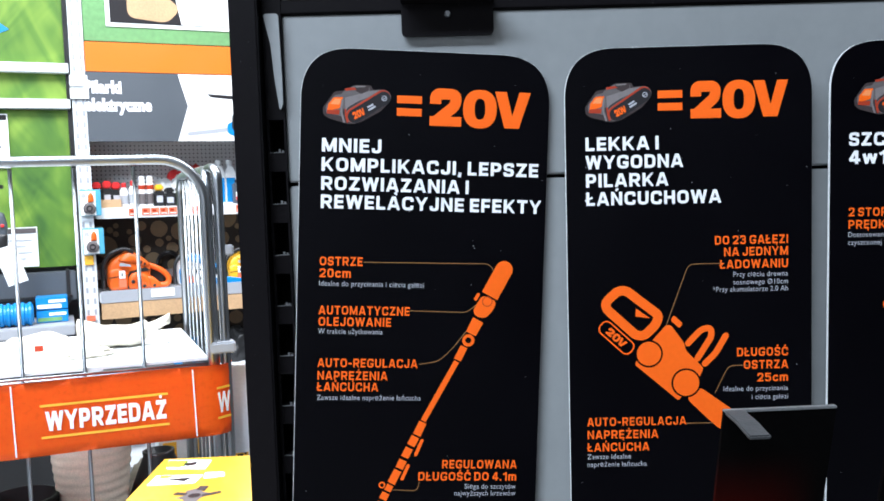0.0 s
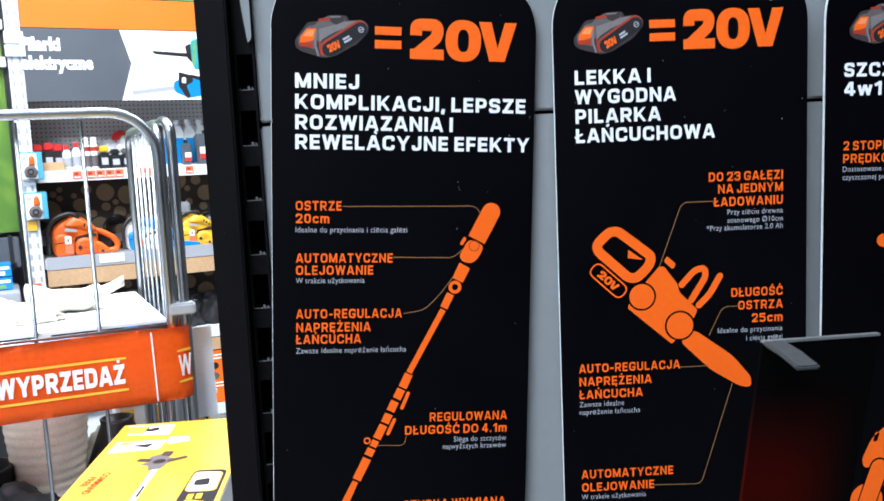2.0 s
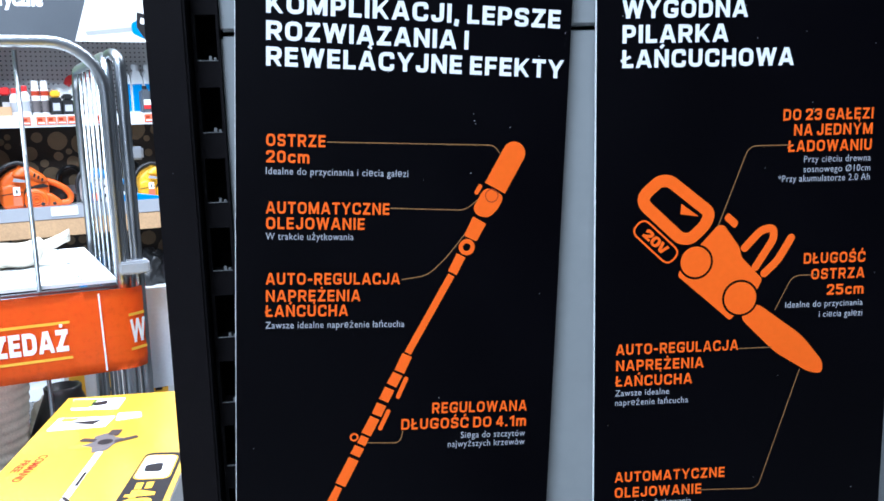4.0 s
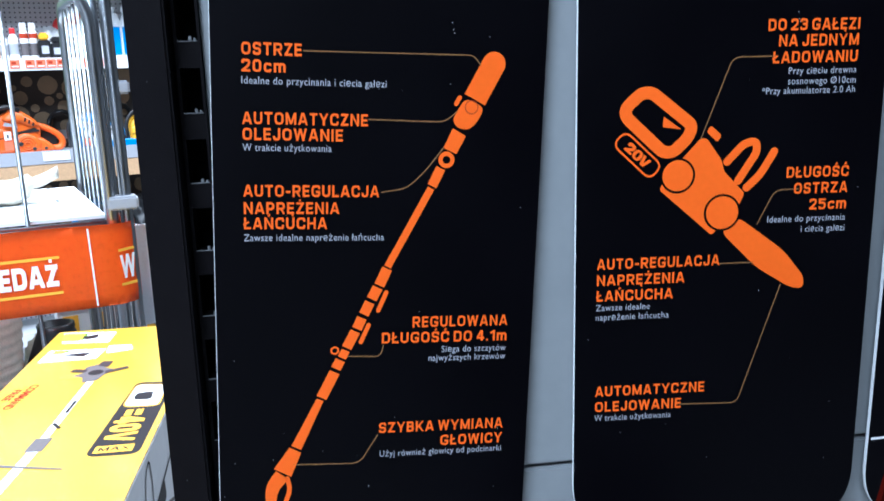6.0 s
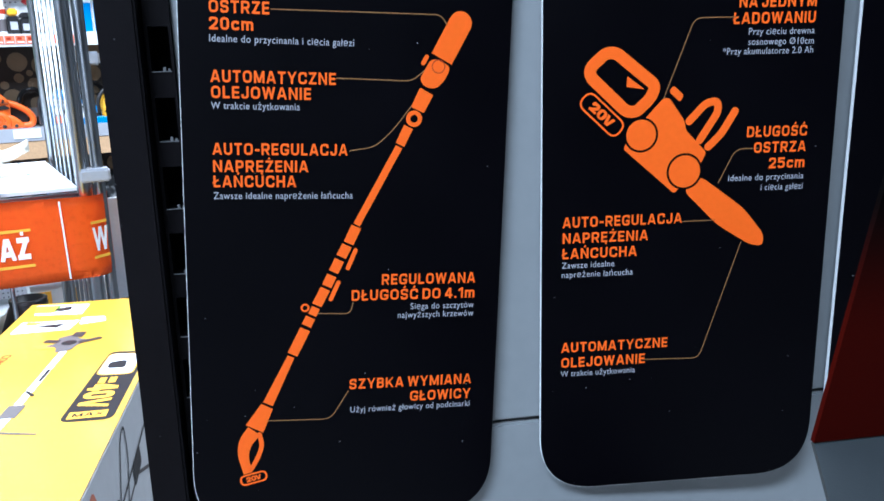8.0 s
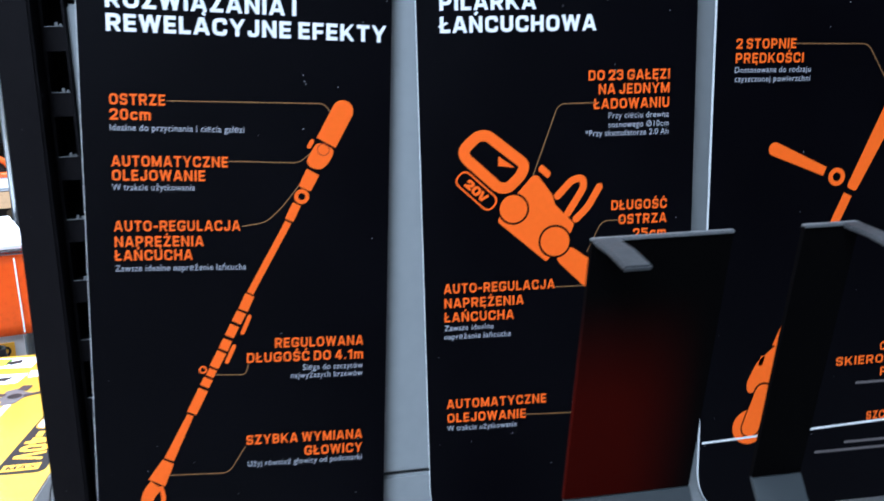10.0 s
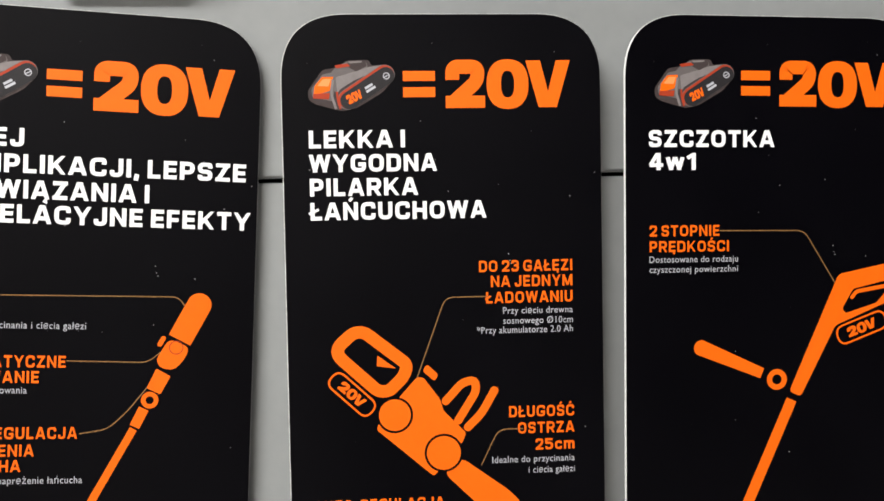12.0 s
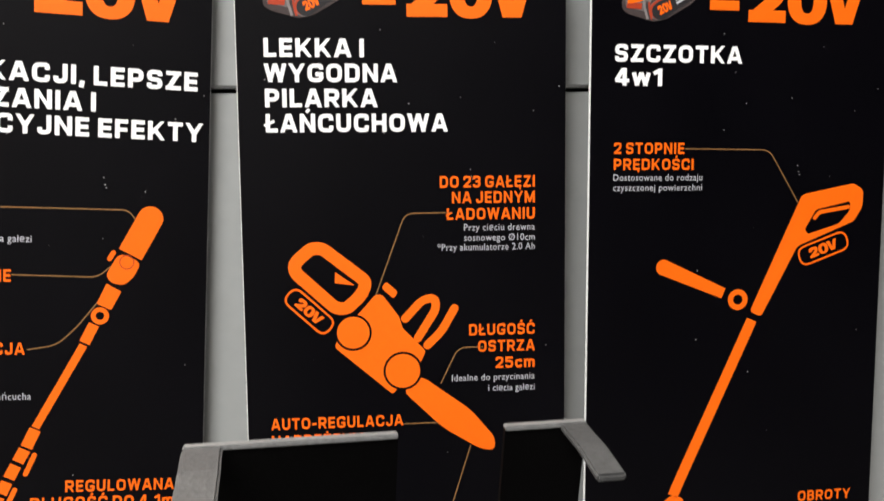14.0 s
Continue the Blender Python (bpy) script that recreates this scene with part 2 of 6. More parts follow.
def padded(pts, y0, y1, edge=0.008):
    """A moulded shell: the outline between y0 and y1 with its rims drawn in."""
    cx, cz = sum(p[0] for p in pts) / len(pts), sum(p[1] for p in pts) / len(pts)
    bm = bmesh.new()
    rings = []
    for y, k in ((y0, 2.2), (y0 + edge * 0.35, 0.9), (y0 + edge, 0.0), (y1 - edge, 0.0), (y1 - edge * 0.35, 0.9), (y1, 2.2)):
        ring_ = []
        for x, z in pts:
            d = max(0.01, math.hypot(x - cx, z - cz))
            f = max(0.3, 1 - edge * k / d)
            ring_.append(bm.verts.new((cx + (x - cx) * f, y, cz + (z - cz) * f)))
        rings.append(ring_)
    n = len(pts)
    for a, b in zip(rings, rings[1:]):
        for i in range(n):
            bm.faces.new((a[i], a[(i + 1) % n], b[(i + 1) % n], b[i]))
    bm.faces.new(rings[0][::-1])
    bm.faces.new(rings[-1])
    bmesh.ops.recalc_face_normals(bm, faces=bm.faces)
    return bm


def rounded(pts, r, steps=5):
    """The corners of a polygon, each softened by an arc of about r."""
    out = []
    n = len(pts)
    for i in range(n):
        p, a, b = Vector(pts[i]), Vector(pts[i - 1]), Vector(pts[(i + 1) % n])
        k = min(r, (a - p).length * 0.48, (b - p).length * 0.48)
        s, e = p + (a - p).normalized() * k, p + (b - p).normalized() * k
        for j in range(steps + 1):
            t = j / steps
            out.append(s * (1 - t) ** 2 + p * 2 * t * (1 - t) + e * t ** 2)
    return out


def rect(u0, u1, v0, v1):
    return [(u0, v0), (u1, v0), (u1, v1), (u0, v1)]


def slab(outline, z0, z1, bm=None):
    """A plate of that outline in the xy plane, from z0 to z1."""
    bm = bm or bmesh.new()
    lo = [bm.verts.new((p[0], p[1], z0)) for p in outline]
    hi = [bm.verts.new((p[0], p[1], z1)) for p in outline]
    n = len(lo)
    made = [bm.faces.new(hi), bm.faces.new(lo[::-1])]
    made += [bm.faces.new((lo[i], lo[(i + 1) % n], hi[(i + 1) % n], hi[i])) for i in range(n)]
    bmesh.ops.recalc_face_normals(bm, faces=made)
    bmesh.ops.triangulate(bm, faces=made[:2])
    return bm


def flat(outline, z, bm=None):
    """A printed area of that outline."""
    bm = bm or bmesh.new()
    f = bm.faces.new([bm.verts.new((p[0], p[1], z)) for p in outline])
    f.normal_update()
    if f.normal.z < 0:
        f.normal_flip()
    bmesh.ops.triangulate(bm, faces=[f])
    return bm


def disc(u, v, r, sides=28):
    return [(u + r * math.cos(2 * math.pi * k / sides), v + r * math.sin(2 * math.pi * k / sides)) for k in range(sides)]


def ring(u, v, r1, r0, z, bm=None, sides=28):
    bm = bm or bmesh.new()
    a = [bm.verts.new((*p, z)) for p in disc(u, v, r1, sides)]
    b = [bm.verts.new((*p, z)) for p in disc(u, v, r0, sides)]
    for k in range(sides):
        bm.faces.new((a[k], a[(k + 1) % sides], b[(k + 1) % sides], b[k]))
    return bm


def stroke(pts, w, z, bm=None, closed=False, w_end=None, caps=True):
    """A printed line of width w with round joints, mitred into one band."""
    bm = bm or bmesh.new()
    p = [Vector(q) for q in pts]
    n = len(p)
    left, right = [], []
    for i in range(n):
        a = p[(i - 1) % n] if closed or i else None
        b = p[(i + 1) % n] if closed or i < n - 1 else None
        d0 = (p[i] - a).normalized() if a is not None else (b - p[i]).normalized()
        d1 = (b - p[i]).normalized() if b is not None else d0
        t = (d0 + d1).normalized()
        nrm = Vector((-t.y, t.x))
        half = w / 2 if w_end is None else (w + (w_end - w) * i / (n - 1)) / 2
        k = half / max(0.5, nrm.dot(Vector((-d0.y, d0.x))))
        left.append(bm.verts.new((*(p[i] + nrm * k), z)))
        right.append(bm.verts.new((*(p[i] - nrm * k), z)))
    for i in range(n if closed else n - 1):
        j = (i + 1) % n
        bm.faces.new((right[i], right[j], left[j], left[i]))
    if caps and not closed:
        for end, nb, wid in ((p[0], p[1], w), (p[-1], p[-2], w if w_end is None else w_end)):
            d = (end - nb).normalized()
            base = math.atan2(d.y, d.x)
            arc = [end + Vector((math.cos(base + a), math.sin(base + a))) * wid / 2 for a in [math.pi * (k / 8 - 0.5) for k in range(9)]]
            bm.faces.new([bm.verts.new((*q, z)) for q in arc])
    return bm


def bend(pts, r, steps=5):
    """An open polyline with its inner corners softened."""
    out = [Vector(pts[0])]
    for i in range(1, len(pts) - 1):
        p, a, b = Vector(pts[i]), Vector(pts[i - 1]), Vector(pts[i + 1])
        k = min(r, (a - p).length * 0.48, (b - p).length * 0.48)
        s, e = p + (a - p).normalized() * k, p + (b - p).normalized() * k
        out += [s * (1 - t) ** 2 + p * 2 * t * (1 - t) + e * t ** 2 for t in [j / steps for j in range(steps + 1)]]
    return out + [Vector(pts[-1])]


def lettering(text, bold=0.0, gap=1.0):
    """Flat letters of the built-in font; cap height 1, left edge and base line at 0. Returns the bmesh and its width."""
    c = bpy.data.curves.new("letters", "FONT")
    c.body, c.size, c.offset, c.space_character, c.resolution_u = text, 1 / 0.69, bold, gap, 3
    c.fill_mode = "FRONT"
    ob = new("letters", c)
    me = bpy.data.meshes.new_from_object(ob.evaluated_get(bpy.context.evaluated_depsgraph_get()))
    bpy.data.objects.remove(ob)
    bpy.data.curves.remove(c)
    bm = bmesh.new()
    bm.from_mesh(me)
    bpy.data.meshes.remove(me)
    x0, x1 = min(v.co.x for v in bm.verts), max(v.co.x for v in bm.verts)
    bmesh.ops.translate(bm, verts=bm.verts, vec=(-x0, 0, 0))
    return bm, x1 - x0


def words(text, u, v, width, cap, z, bold=0.03, gap=1.05, m=None):
    """Lettering set to a width and cap height, its base line starting at u, v."""
    bm, w = lettering(text, bold, gap)
    bmesh.ops.scale(bm, vec=(width / w, cap, 1), verts=bm.verts)
    bmesh.ops.translate(bm, vec=(u, v, z), verts=bm.verts)
    if m is not None:
        bm.transform(m)
    return bm


def volts(u, v, width, cap, z, m=None):
    """The heavy figures 20V."""
    bm = bmesh.new()
    for k, (p, r) in enumerate((([(0.152, 0.60), (0.152, 0.875), (0.70, 0.875), (0.70, 0.58), (0.17, 0.12)], 0.27), ([(0, 0.13), (0.86, 0.13)], 0))):
        seen = len(bm.verts)
        stroke(bend(p, r, 8) if r else p, 0.30 if r else 0.26, 0.000010 * k, bm, caps=False)
        bm.verts.ensure_lookup_table()
        for vert in bm.verts[seen:]:
            vert.co.y = min(1.03, max(0.0, vert.co.y))
    n = 32
    outer, inner = [], []
    for k in range(n):
        a = 2 * math.pi * k / n
        ca, sa = math.cos(a), math.sin(a)
        sq = lambda t, e: math.copysign(abs(t) ** e, t)
        outer.append(bm.verts.new((1.36 + 0.46 * sq(ca, 0.85), 0.5 + 0.53 * sq(sa, 0.85), 0)))
        inner.append(bm.verts.new((1.36 + 0.145 * sq(ca, 0.8), 0.5 + 0.285 * sq(sa, 0.8), 0)))
    for k in range(n):
        bm.faces.new((outer[k], outer[(k + 1) % n], inner[(k + 1) % n], inner[k]))
    flat([(1.76 + x, y) for x, y in ((0, 1), (.32, 1), (.49, .34), (.67, 1), (.98, 1), (.68, 0), (.28, 0))], 0, bm)
    bmesh.ops.scale(bm, vec=(width / 2.74, cap, 1), verts=bm.verts)
    bmesh.ops.translate(bm, vec=(u, v, z), verts=bm.verts)
    if m is not None:
        bm.transform(m)
    return bm


def glyph(ch, w):
    """A bold upright letter as bands: (points, closed, corner radius), and its width; cap height 1."""
    h = w / 2
    B, T = h, 1 - h
    wid = {"I": w, "M": 0.94, "W": 1.10, "O": 0.80, "G": 0.80, "C": 0.77, "N": 0.78, "A": 0.82, "D": 0.76, "H": 0.76, "U": 0.75, "J": 0.62, "L": 0.60, "E": 0.62, "F": 0.60, "0": 0.70, "1": 0.46, "m": 0.96, "c": 0.62, "w": 0.94, "4": 0.74, "V": 0.80, "X": 0.80, "Y": 0.78, "K": 0.78, "R": 0.74}.get(ch, 0.70)
    R, L, c = wid - h, h, wid / 2
    stem = ([(h, 0), (h, 1)], False, 0)
    rows = {
        "I": [stem], "L": [stem, ([(0, B), (wid, B)], False, 0)],
        "E": [stem, ([(h, B), (wid, B)], False, 0), ([(h, 0.5), (wid * 0.94, 0.5)], False, 0), ([(h, T), (wid, T)], False, 0)],
        "F": [stem, ([(h, 0.46), (wid * 0.94, 0.46)], False, 0), ([(h, T), (wid, T)], False, 0)],
        "H": [stem, ([(R, 0), (R, 1)], False, 0), ([(h, 0.5), (R, 0.5)], False, 0)],
        "N": [stem, ([(R, 0), (R, 1)], False, 0), ([(h * 0.9, 1.1), (wid - h * 0.9, -0.1)], False, 0)],
        "M": [stem, ([(R, 0), (R, 1)], False, 0), ([(h * 1.1, 1.06), (c + h * 0.1, 0.06)], False, 0), ([(wid - h * 1.1, 1.06), (c - h * 0.1, 0.06)], False, 0)],
        "K": [stem, ([(h, 0.30), (wid - h * 0.9, 1.08)], False, 0), ([(wid * 0.40, 0.55), (wid - h * 0.8, -0.08)], False, 0)],
        "A": [([(h * 0.75, -0.08), (c - h * 0.28, 1.06)], False, 0), ([(wid - h * 0.75, -0.08), (c + h * 0.28, 1.06)], False, 0), ([(wid * 0.25, 0.29), (wid * 0.75, 0.29)], False, 0)],
        "V": [([(h * 0.75, 1.08), (c - h * 0.2, -0.06)], False, 0), ([(wid - h * 0.75, 1.08), (c + h * 0.2, -0.06)], False, 0)],
        "X": [([(h * 0.8, 1.08), (wid - h * 0.8, -0.08)], False, 0), ([(wid - h * 0.8, 1.08), (h * 0.8, -0.08)], False, 0)],
        "O": [([(L, B), (R, B), (R, T), (L, T)], True, 0.34)], "0": [([(L, B), (R, B), (R, T), (L, T)], True, 0.30)],
        "C": [([(R, 0.64), (R, T), (L, T), (L, B), (R, B), (R, 0.36)], False, 0.33)],
        "G": [([(R, 0.68), (R, T), (L, T), (L, B), (R, B), (R, 0.50)], False, 0.33), ([(c, 0.43), (wid, 0.43)], False, 0)],
        "D": [stem, ([(h, T), (R, T), (R, B), (h, B)], False, 0.36)],
        "P": [stem, ([(h, T), (R, T), (R, 0.42), (h, 0.42)], False, 0.28)],
        "R": [stem, ([(h, T), (R, T), (R, 0.44), (h, 0.44)], False, 0.28), ([(wid * 0.48, 0.5), (wid - h * 0.85, -0.08)], False, 0)],
        "B": [stem, ([(h, T), (R - 0.02, T), (R - 0.02, 0.52), (h, 0.52)], False, 0.24), ([(h, 0.52), (R, 0.52), (R, B), (h, B)], False, 0.24)],
        "S": [([(R, 0.69), (R, T), (L, T), (L, 0.51), (R, 0.49), (R, B), (L, B), (L, 0.31)], False, 0.24)],
        "T": [([(c, 0), (c, 1)], False, 0), ([(0, T), (wid, T)], False, 0)],
        "U": [([(L, 1), (L, B), (R, B), (R, 1)], False, 0.34)], "J": [([(R, 1), (R, B), (L, B), (L, 0.36)], False, 0.28)],
        "W": [([(h * 0.75, 1.08), (wid * 0.285, -0.06)], False, 0), ([(wid * 0.245, -0.06), (c, 1.04)], False, 0), ([(wid * 0.755, -0.06), (c, 1.04)], False, 0), ([(wid - h * 0.75, 1.08), (wid * 0.715, -0.06)], False, 0)],
        "Y": [([(h * 0.6, 1.08), (c, 0.42)], False, 0), ([(wid - h * 0.6, 1.08), (c, 0.42)], False, 0), ([(c, 0), (c, 0.5)], False, 0)],
        "Z": [([(0.02, T), (wid, T)], False, 0), ([(0, B), (wid, B)], False, 0), ([(wid - h * 1.3, T), (h * 1.3, B)], False, 0)],
        "1": [([(R, 0), (R, 1)], False, 0), ([(R, 0.93), (0.02, 0.70)], False, 0)],
        "2": [([(L, 0.66), (L, T), (R, T), (R, 0.56), (h * 1.2, h * 1.2)], False, 0.27), ([(0, B), (wid, B)], False, 0)],
        "3": [([(L, 0.72), (L, T), (R, T), (R, 0.53), (wid * 0.36, 0.53)], False, 0.22), ([(wid * 0.36, 0.53), (R, 0.53), (R, B), (L, B), (L, 0.28)], False, 0.24)],
        "4": [([(wid * 0.60, 1.04), (h * 0.9, 0.31)], False, 0), ([(0.03, 0.29), (wid, 0.29)], False, 0), ([(wid * 0.68, 0), (wid * 0.68, 1)], False, 0)],
        "5": [([(L, T), (wid * 0.94, T)], False, 0), ([(L, 1), (L, 0.5)], False, 0), ([(L, 0.60), (R, 0.60), (R, B), (L, B), (L, 0.28)], False, 0.25)],
        "c": [([(R, 0.50), (R, 0.75 - h), (L, 0.75 - h), (L, B), (R, B), (R, 0.26)], False, 0.24)],
        "m": [([(h, 0), (h, 0.75)], False, 0), ([(h, 0.75 - h), (c, 0.75 - h), (c, 0)], False, 0.16), ([(c, 0.75 - h), (R, 0.75 - h), (R, 0)], False, 0.16)],
        "w": [([(h * 0.75, 0.75), (wid * 0.285, -0.04)], False, 0), ([(wid * 0.25, -0.04), (c, 0.75)], False, 0), ([(wid * 0.75, -0.04), (c, 0.75)], False, 0), ([(wid - h * 0.75, 0.75), (wid * 0.715, -0.04)], False, 0)],
        "-": [([(0, 0.42), (0.42, 0.42)], False, 0)], ".": [([(h, 0), (h, w)], False, 0)], ",": [([(h * 1.2, w * 0.9), (h * 0.7, -0.16)], False, 0)],
        "=": [([(0, 0.33), (0.6, 0.33)], False, 0), ([(0, 0.68), (0.6, 0.68)], False, 0)],
    }
    if ch in "-=":
        wid = {"-": 0.42, "=": 0.6}[ch]
    if ch in ".,":
        wid = w
    return rows[ch], wid


PLAIN = {"Ą": "A", "Ę": "E", "Ł": "L", "Ń": "N", "Ó": "O", "Ś": "S", "Ć": "C", "Ż": "Z"}


def bold_words(text, u, v, width, cap, z, weight=0.24, gap=0.10, m=None, ends=None):
    """A line of heavy grotesque capitals, set to a width and cap height."""
    bm = bmesh.new()
    x, step = 0.0, 0.0
    for ch in text:
        if ch == " ":
            x += 0.26
            continue
        base = PLAIN.get(ch, ch)
        rows, wid = glyph(base, weight)
        for pts, closed, r in rows:
            p = [(x + a, b) for a, b in pts]
            p = rounded(p, r, 6) if closed else (bend(p, r, 6) if r else p)
            seen = len(bm.verts)
            stroke(p, weight, step, bm, closed=closed, caps=False)
            bm.verts.ensure_lookup_table()
            if base not in ".,-=":
                for vert in bm.verts[seen:]:
                    vert.co.y = min(1.0, max(0.0, vert.co.y))
            step += 0.00001
        c = x + wid / 2
        marks = []
        if ch in "ĄĘ":
            marks = [([(x + wid * 0.86, 0.02), (x + wid * 0.74, -0.12), (x + wid * 0.90, -0.20)], 0.12)]
        elif ch in "ŃÓŚĆ":
            marks = [([(c - 0.06, 1.08), (c + 0.10, 1.26)], 0.16)]
        elif ch == "Ż":
            marks = [([(c - 0.085, 1.17), (c + 0.085, 1.17)], 0.16)]
        elif ch == "Ł":
            marks = [([(x - 0.08, 0.36), (x + 0.44, 0.62)], 0.15)]
        for p, ww in marks:
            stroke(p, ww, step, bm, caps=False)
            step += 0.00001
        if ends is not None:
            ends.append(len(bm.verts))
        x += wid + gap
    x -= gap
    bmesh.ops.scale(bm, vec=(width / x, cap, 1), verts=bm.verts)
    bmesh.ops.translate(bm, vec=(u, v, z), verts=bm.verts)
    bmesh.ops.recalc_face_normals(bm, faces=bm.faces)
    if m is not None:
        bm.transform(m)
    return bm


# ---- structure ----
tagged(part("floor", box(-8, 8, -8, 13, -0.1, 0), CONCRETE), "smooth grey concrete shop floor", "floor", kind="structure")
tagged(part("ceiling", box(-8, 8, -8, 13, 5.0, 5.1), CEILING), "pale high shop ceiling", "ceiling", kind="structure")
for nm, b in (("wall_north", (-8, 8, 13, 13.2)), ("wall_south", (-8, 8, -8.2, -8)), ("wall_east", (8, 8.2, -8.2, 13.2)), ("wall_west", (-8.2, -8, -8.2, 13.2))):
    tagged(part(nm, box(*b, -0.1, 5.1), PLASTER), "plain pale shop wall", "wall", kind="structure")

# ---- the display rack ----
rack = thing("display_rack", pose(0, 0, 0), "grey and black steel display rack holding tall posters", "display rack")
part("backing", box(-0.055, 1.45, 0.838, 0.876, 0.0, 2.2), VOID, rack, "dark rear sheet behind the panels")
part("base", box(-0.06, 1.45, 0.45, 0.836, 0.0, 0.14, 0.004), BLACK_STEEL, rack, "black steel base plinth")


def panel_sheet(z0, z1):
    """A folded grey sheet with soft edges."""
    return box(-0.0243, 1.44, 0.826, 0.837, z0, z1, 0.0016)


for z0, z1 in ((0.15, 0.379), (0.384, 0.7545), (0.7595, 1.1312), (1.1342, 1.5062), (1.5094, 1.654), (1.668, 1.88), (1.885, 2.2)):
    part("panel", panel_sheet(z0, z1), PANEL_GREY, rack)
part("rail", box(-0.03, 1.44, 0.8225, 0.836, 1.655, 1.6665, 0.001), BLACK_STEEL, rack, "thin black rail between panels")

# the slotted post at the rack's end
post = part("upright", box(-0.066, -0.042, 0.803, 0.866, 0.0, 2.2, 0.0015), BLACK_STEEL, rack, "black steel upright")
bm = box(-0.041, -0.0388, 0.8215, 0.836, 0.0, 2.2)
box(-0.0262, -0.0247, 0.8215, 0.836, 0.0, 2.2, 0, bm)
for k in range(-14, 2):
    z = 1.491 + 0.0448 * k
    box(-0.0388, -0.0262, 0.8215, 0.836, z - 0.0165, z, 0, bm)
box(-0.0388, -0.0262, 0.8215, 0.836, 1.5643, 2.2, 0, bm)
part("slotted_strip", bm, BLACK_STEEL, post, "black strip with a row of slots")
# a thin pale strip paints the highlight along each slot's lower edge
for k in range(-8, 2):
    z = 1.491 + 0.0448 * k
    bm = box(-0.0386, -0.0262, 0.8208, 0.8225, z - 0.0002, z + 0.0003)
    box(-0.0315, -0.0298, 0.8205, 0.8225, z, z + 0.0030, 0.0003, bm)
    box(-0.0285, -0.0272, 0.8205, 0.8225, z, z + 0.0020, 0.0003, bm)
    part("slot_lip", bm, BRIGHT_EDGE, post, "slot edge with its highlight painted pale")
bm = slab(rounded([(-0.0395, 1.6545), (-0.0262, 1.6545), (-0.0252, 1.600), (-0.0254, 1.576), (-0.0284, 1.572), (-0.0318, 1.600), (-0.0338, 1.628)], 0.003), -0.8210, -0.8170)
bm.transform(Matrix.Rotation(radians(90), 4, "X"))
part("hook_plate", bm, PANEL_GREY, rack, "grey hook plate in the upright")

# black bracket bolted to the rail
clip = thing("rail_bracket", pose(0.1195, 0.8220, 1.632), "black steel bracket plate bolted onto the rail", "bracket")
bm = slab(rounded(rect(-0.040, 0.040, 0, 0.075), 0.005), 0, 0.004)
bm.transform(Matrix.Rotation(radians(90), 4, "X"))
part("plate", bm, BLACK_STEEL, clip)
part("fold", box(-0.040, 0.040, -0.03, 0.0, 0.028, 0.031, 0.001), BLACK_STEEL, clip)
bm = lathe([(0.0022, 0), (0.0027, 0.001), (0.0027, 0.004), (0.002, 0.005)], 10)
bm.transform(pose(0, -0.004, 0.018, 90, 0, 0))
part("bolt", bm, CHROME, clip, "small zinc bolt")

# ---- posters ----
INK_BLOCK = mat("light_orange_ink", (0.85, 0.28, 0.09), 0.5, vary=0.05, spec=0.2)
MM = 0.001
L1, L2, L3 = 0.0002, 0.0003, 0.0004


def outline_mm(pts, r=0):
    p = [(u * MM, -v * MM) for u, v in pts]
    return rounded(p, r * MM, 14 if r > 20 else 5) if r else p


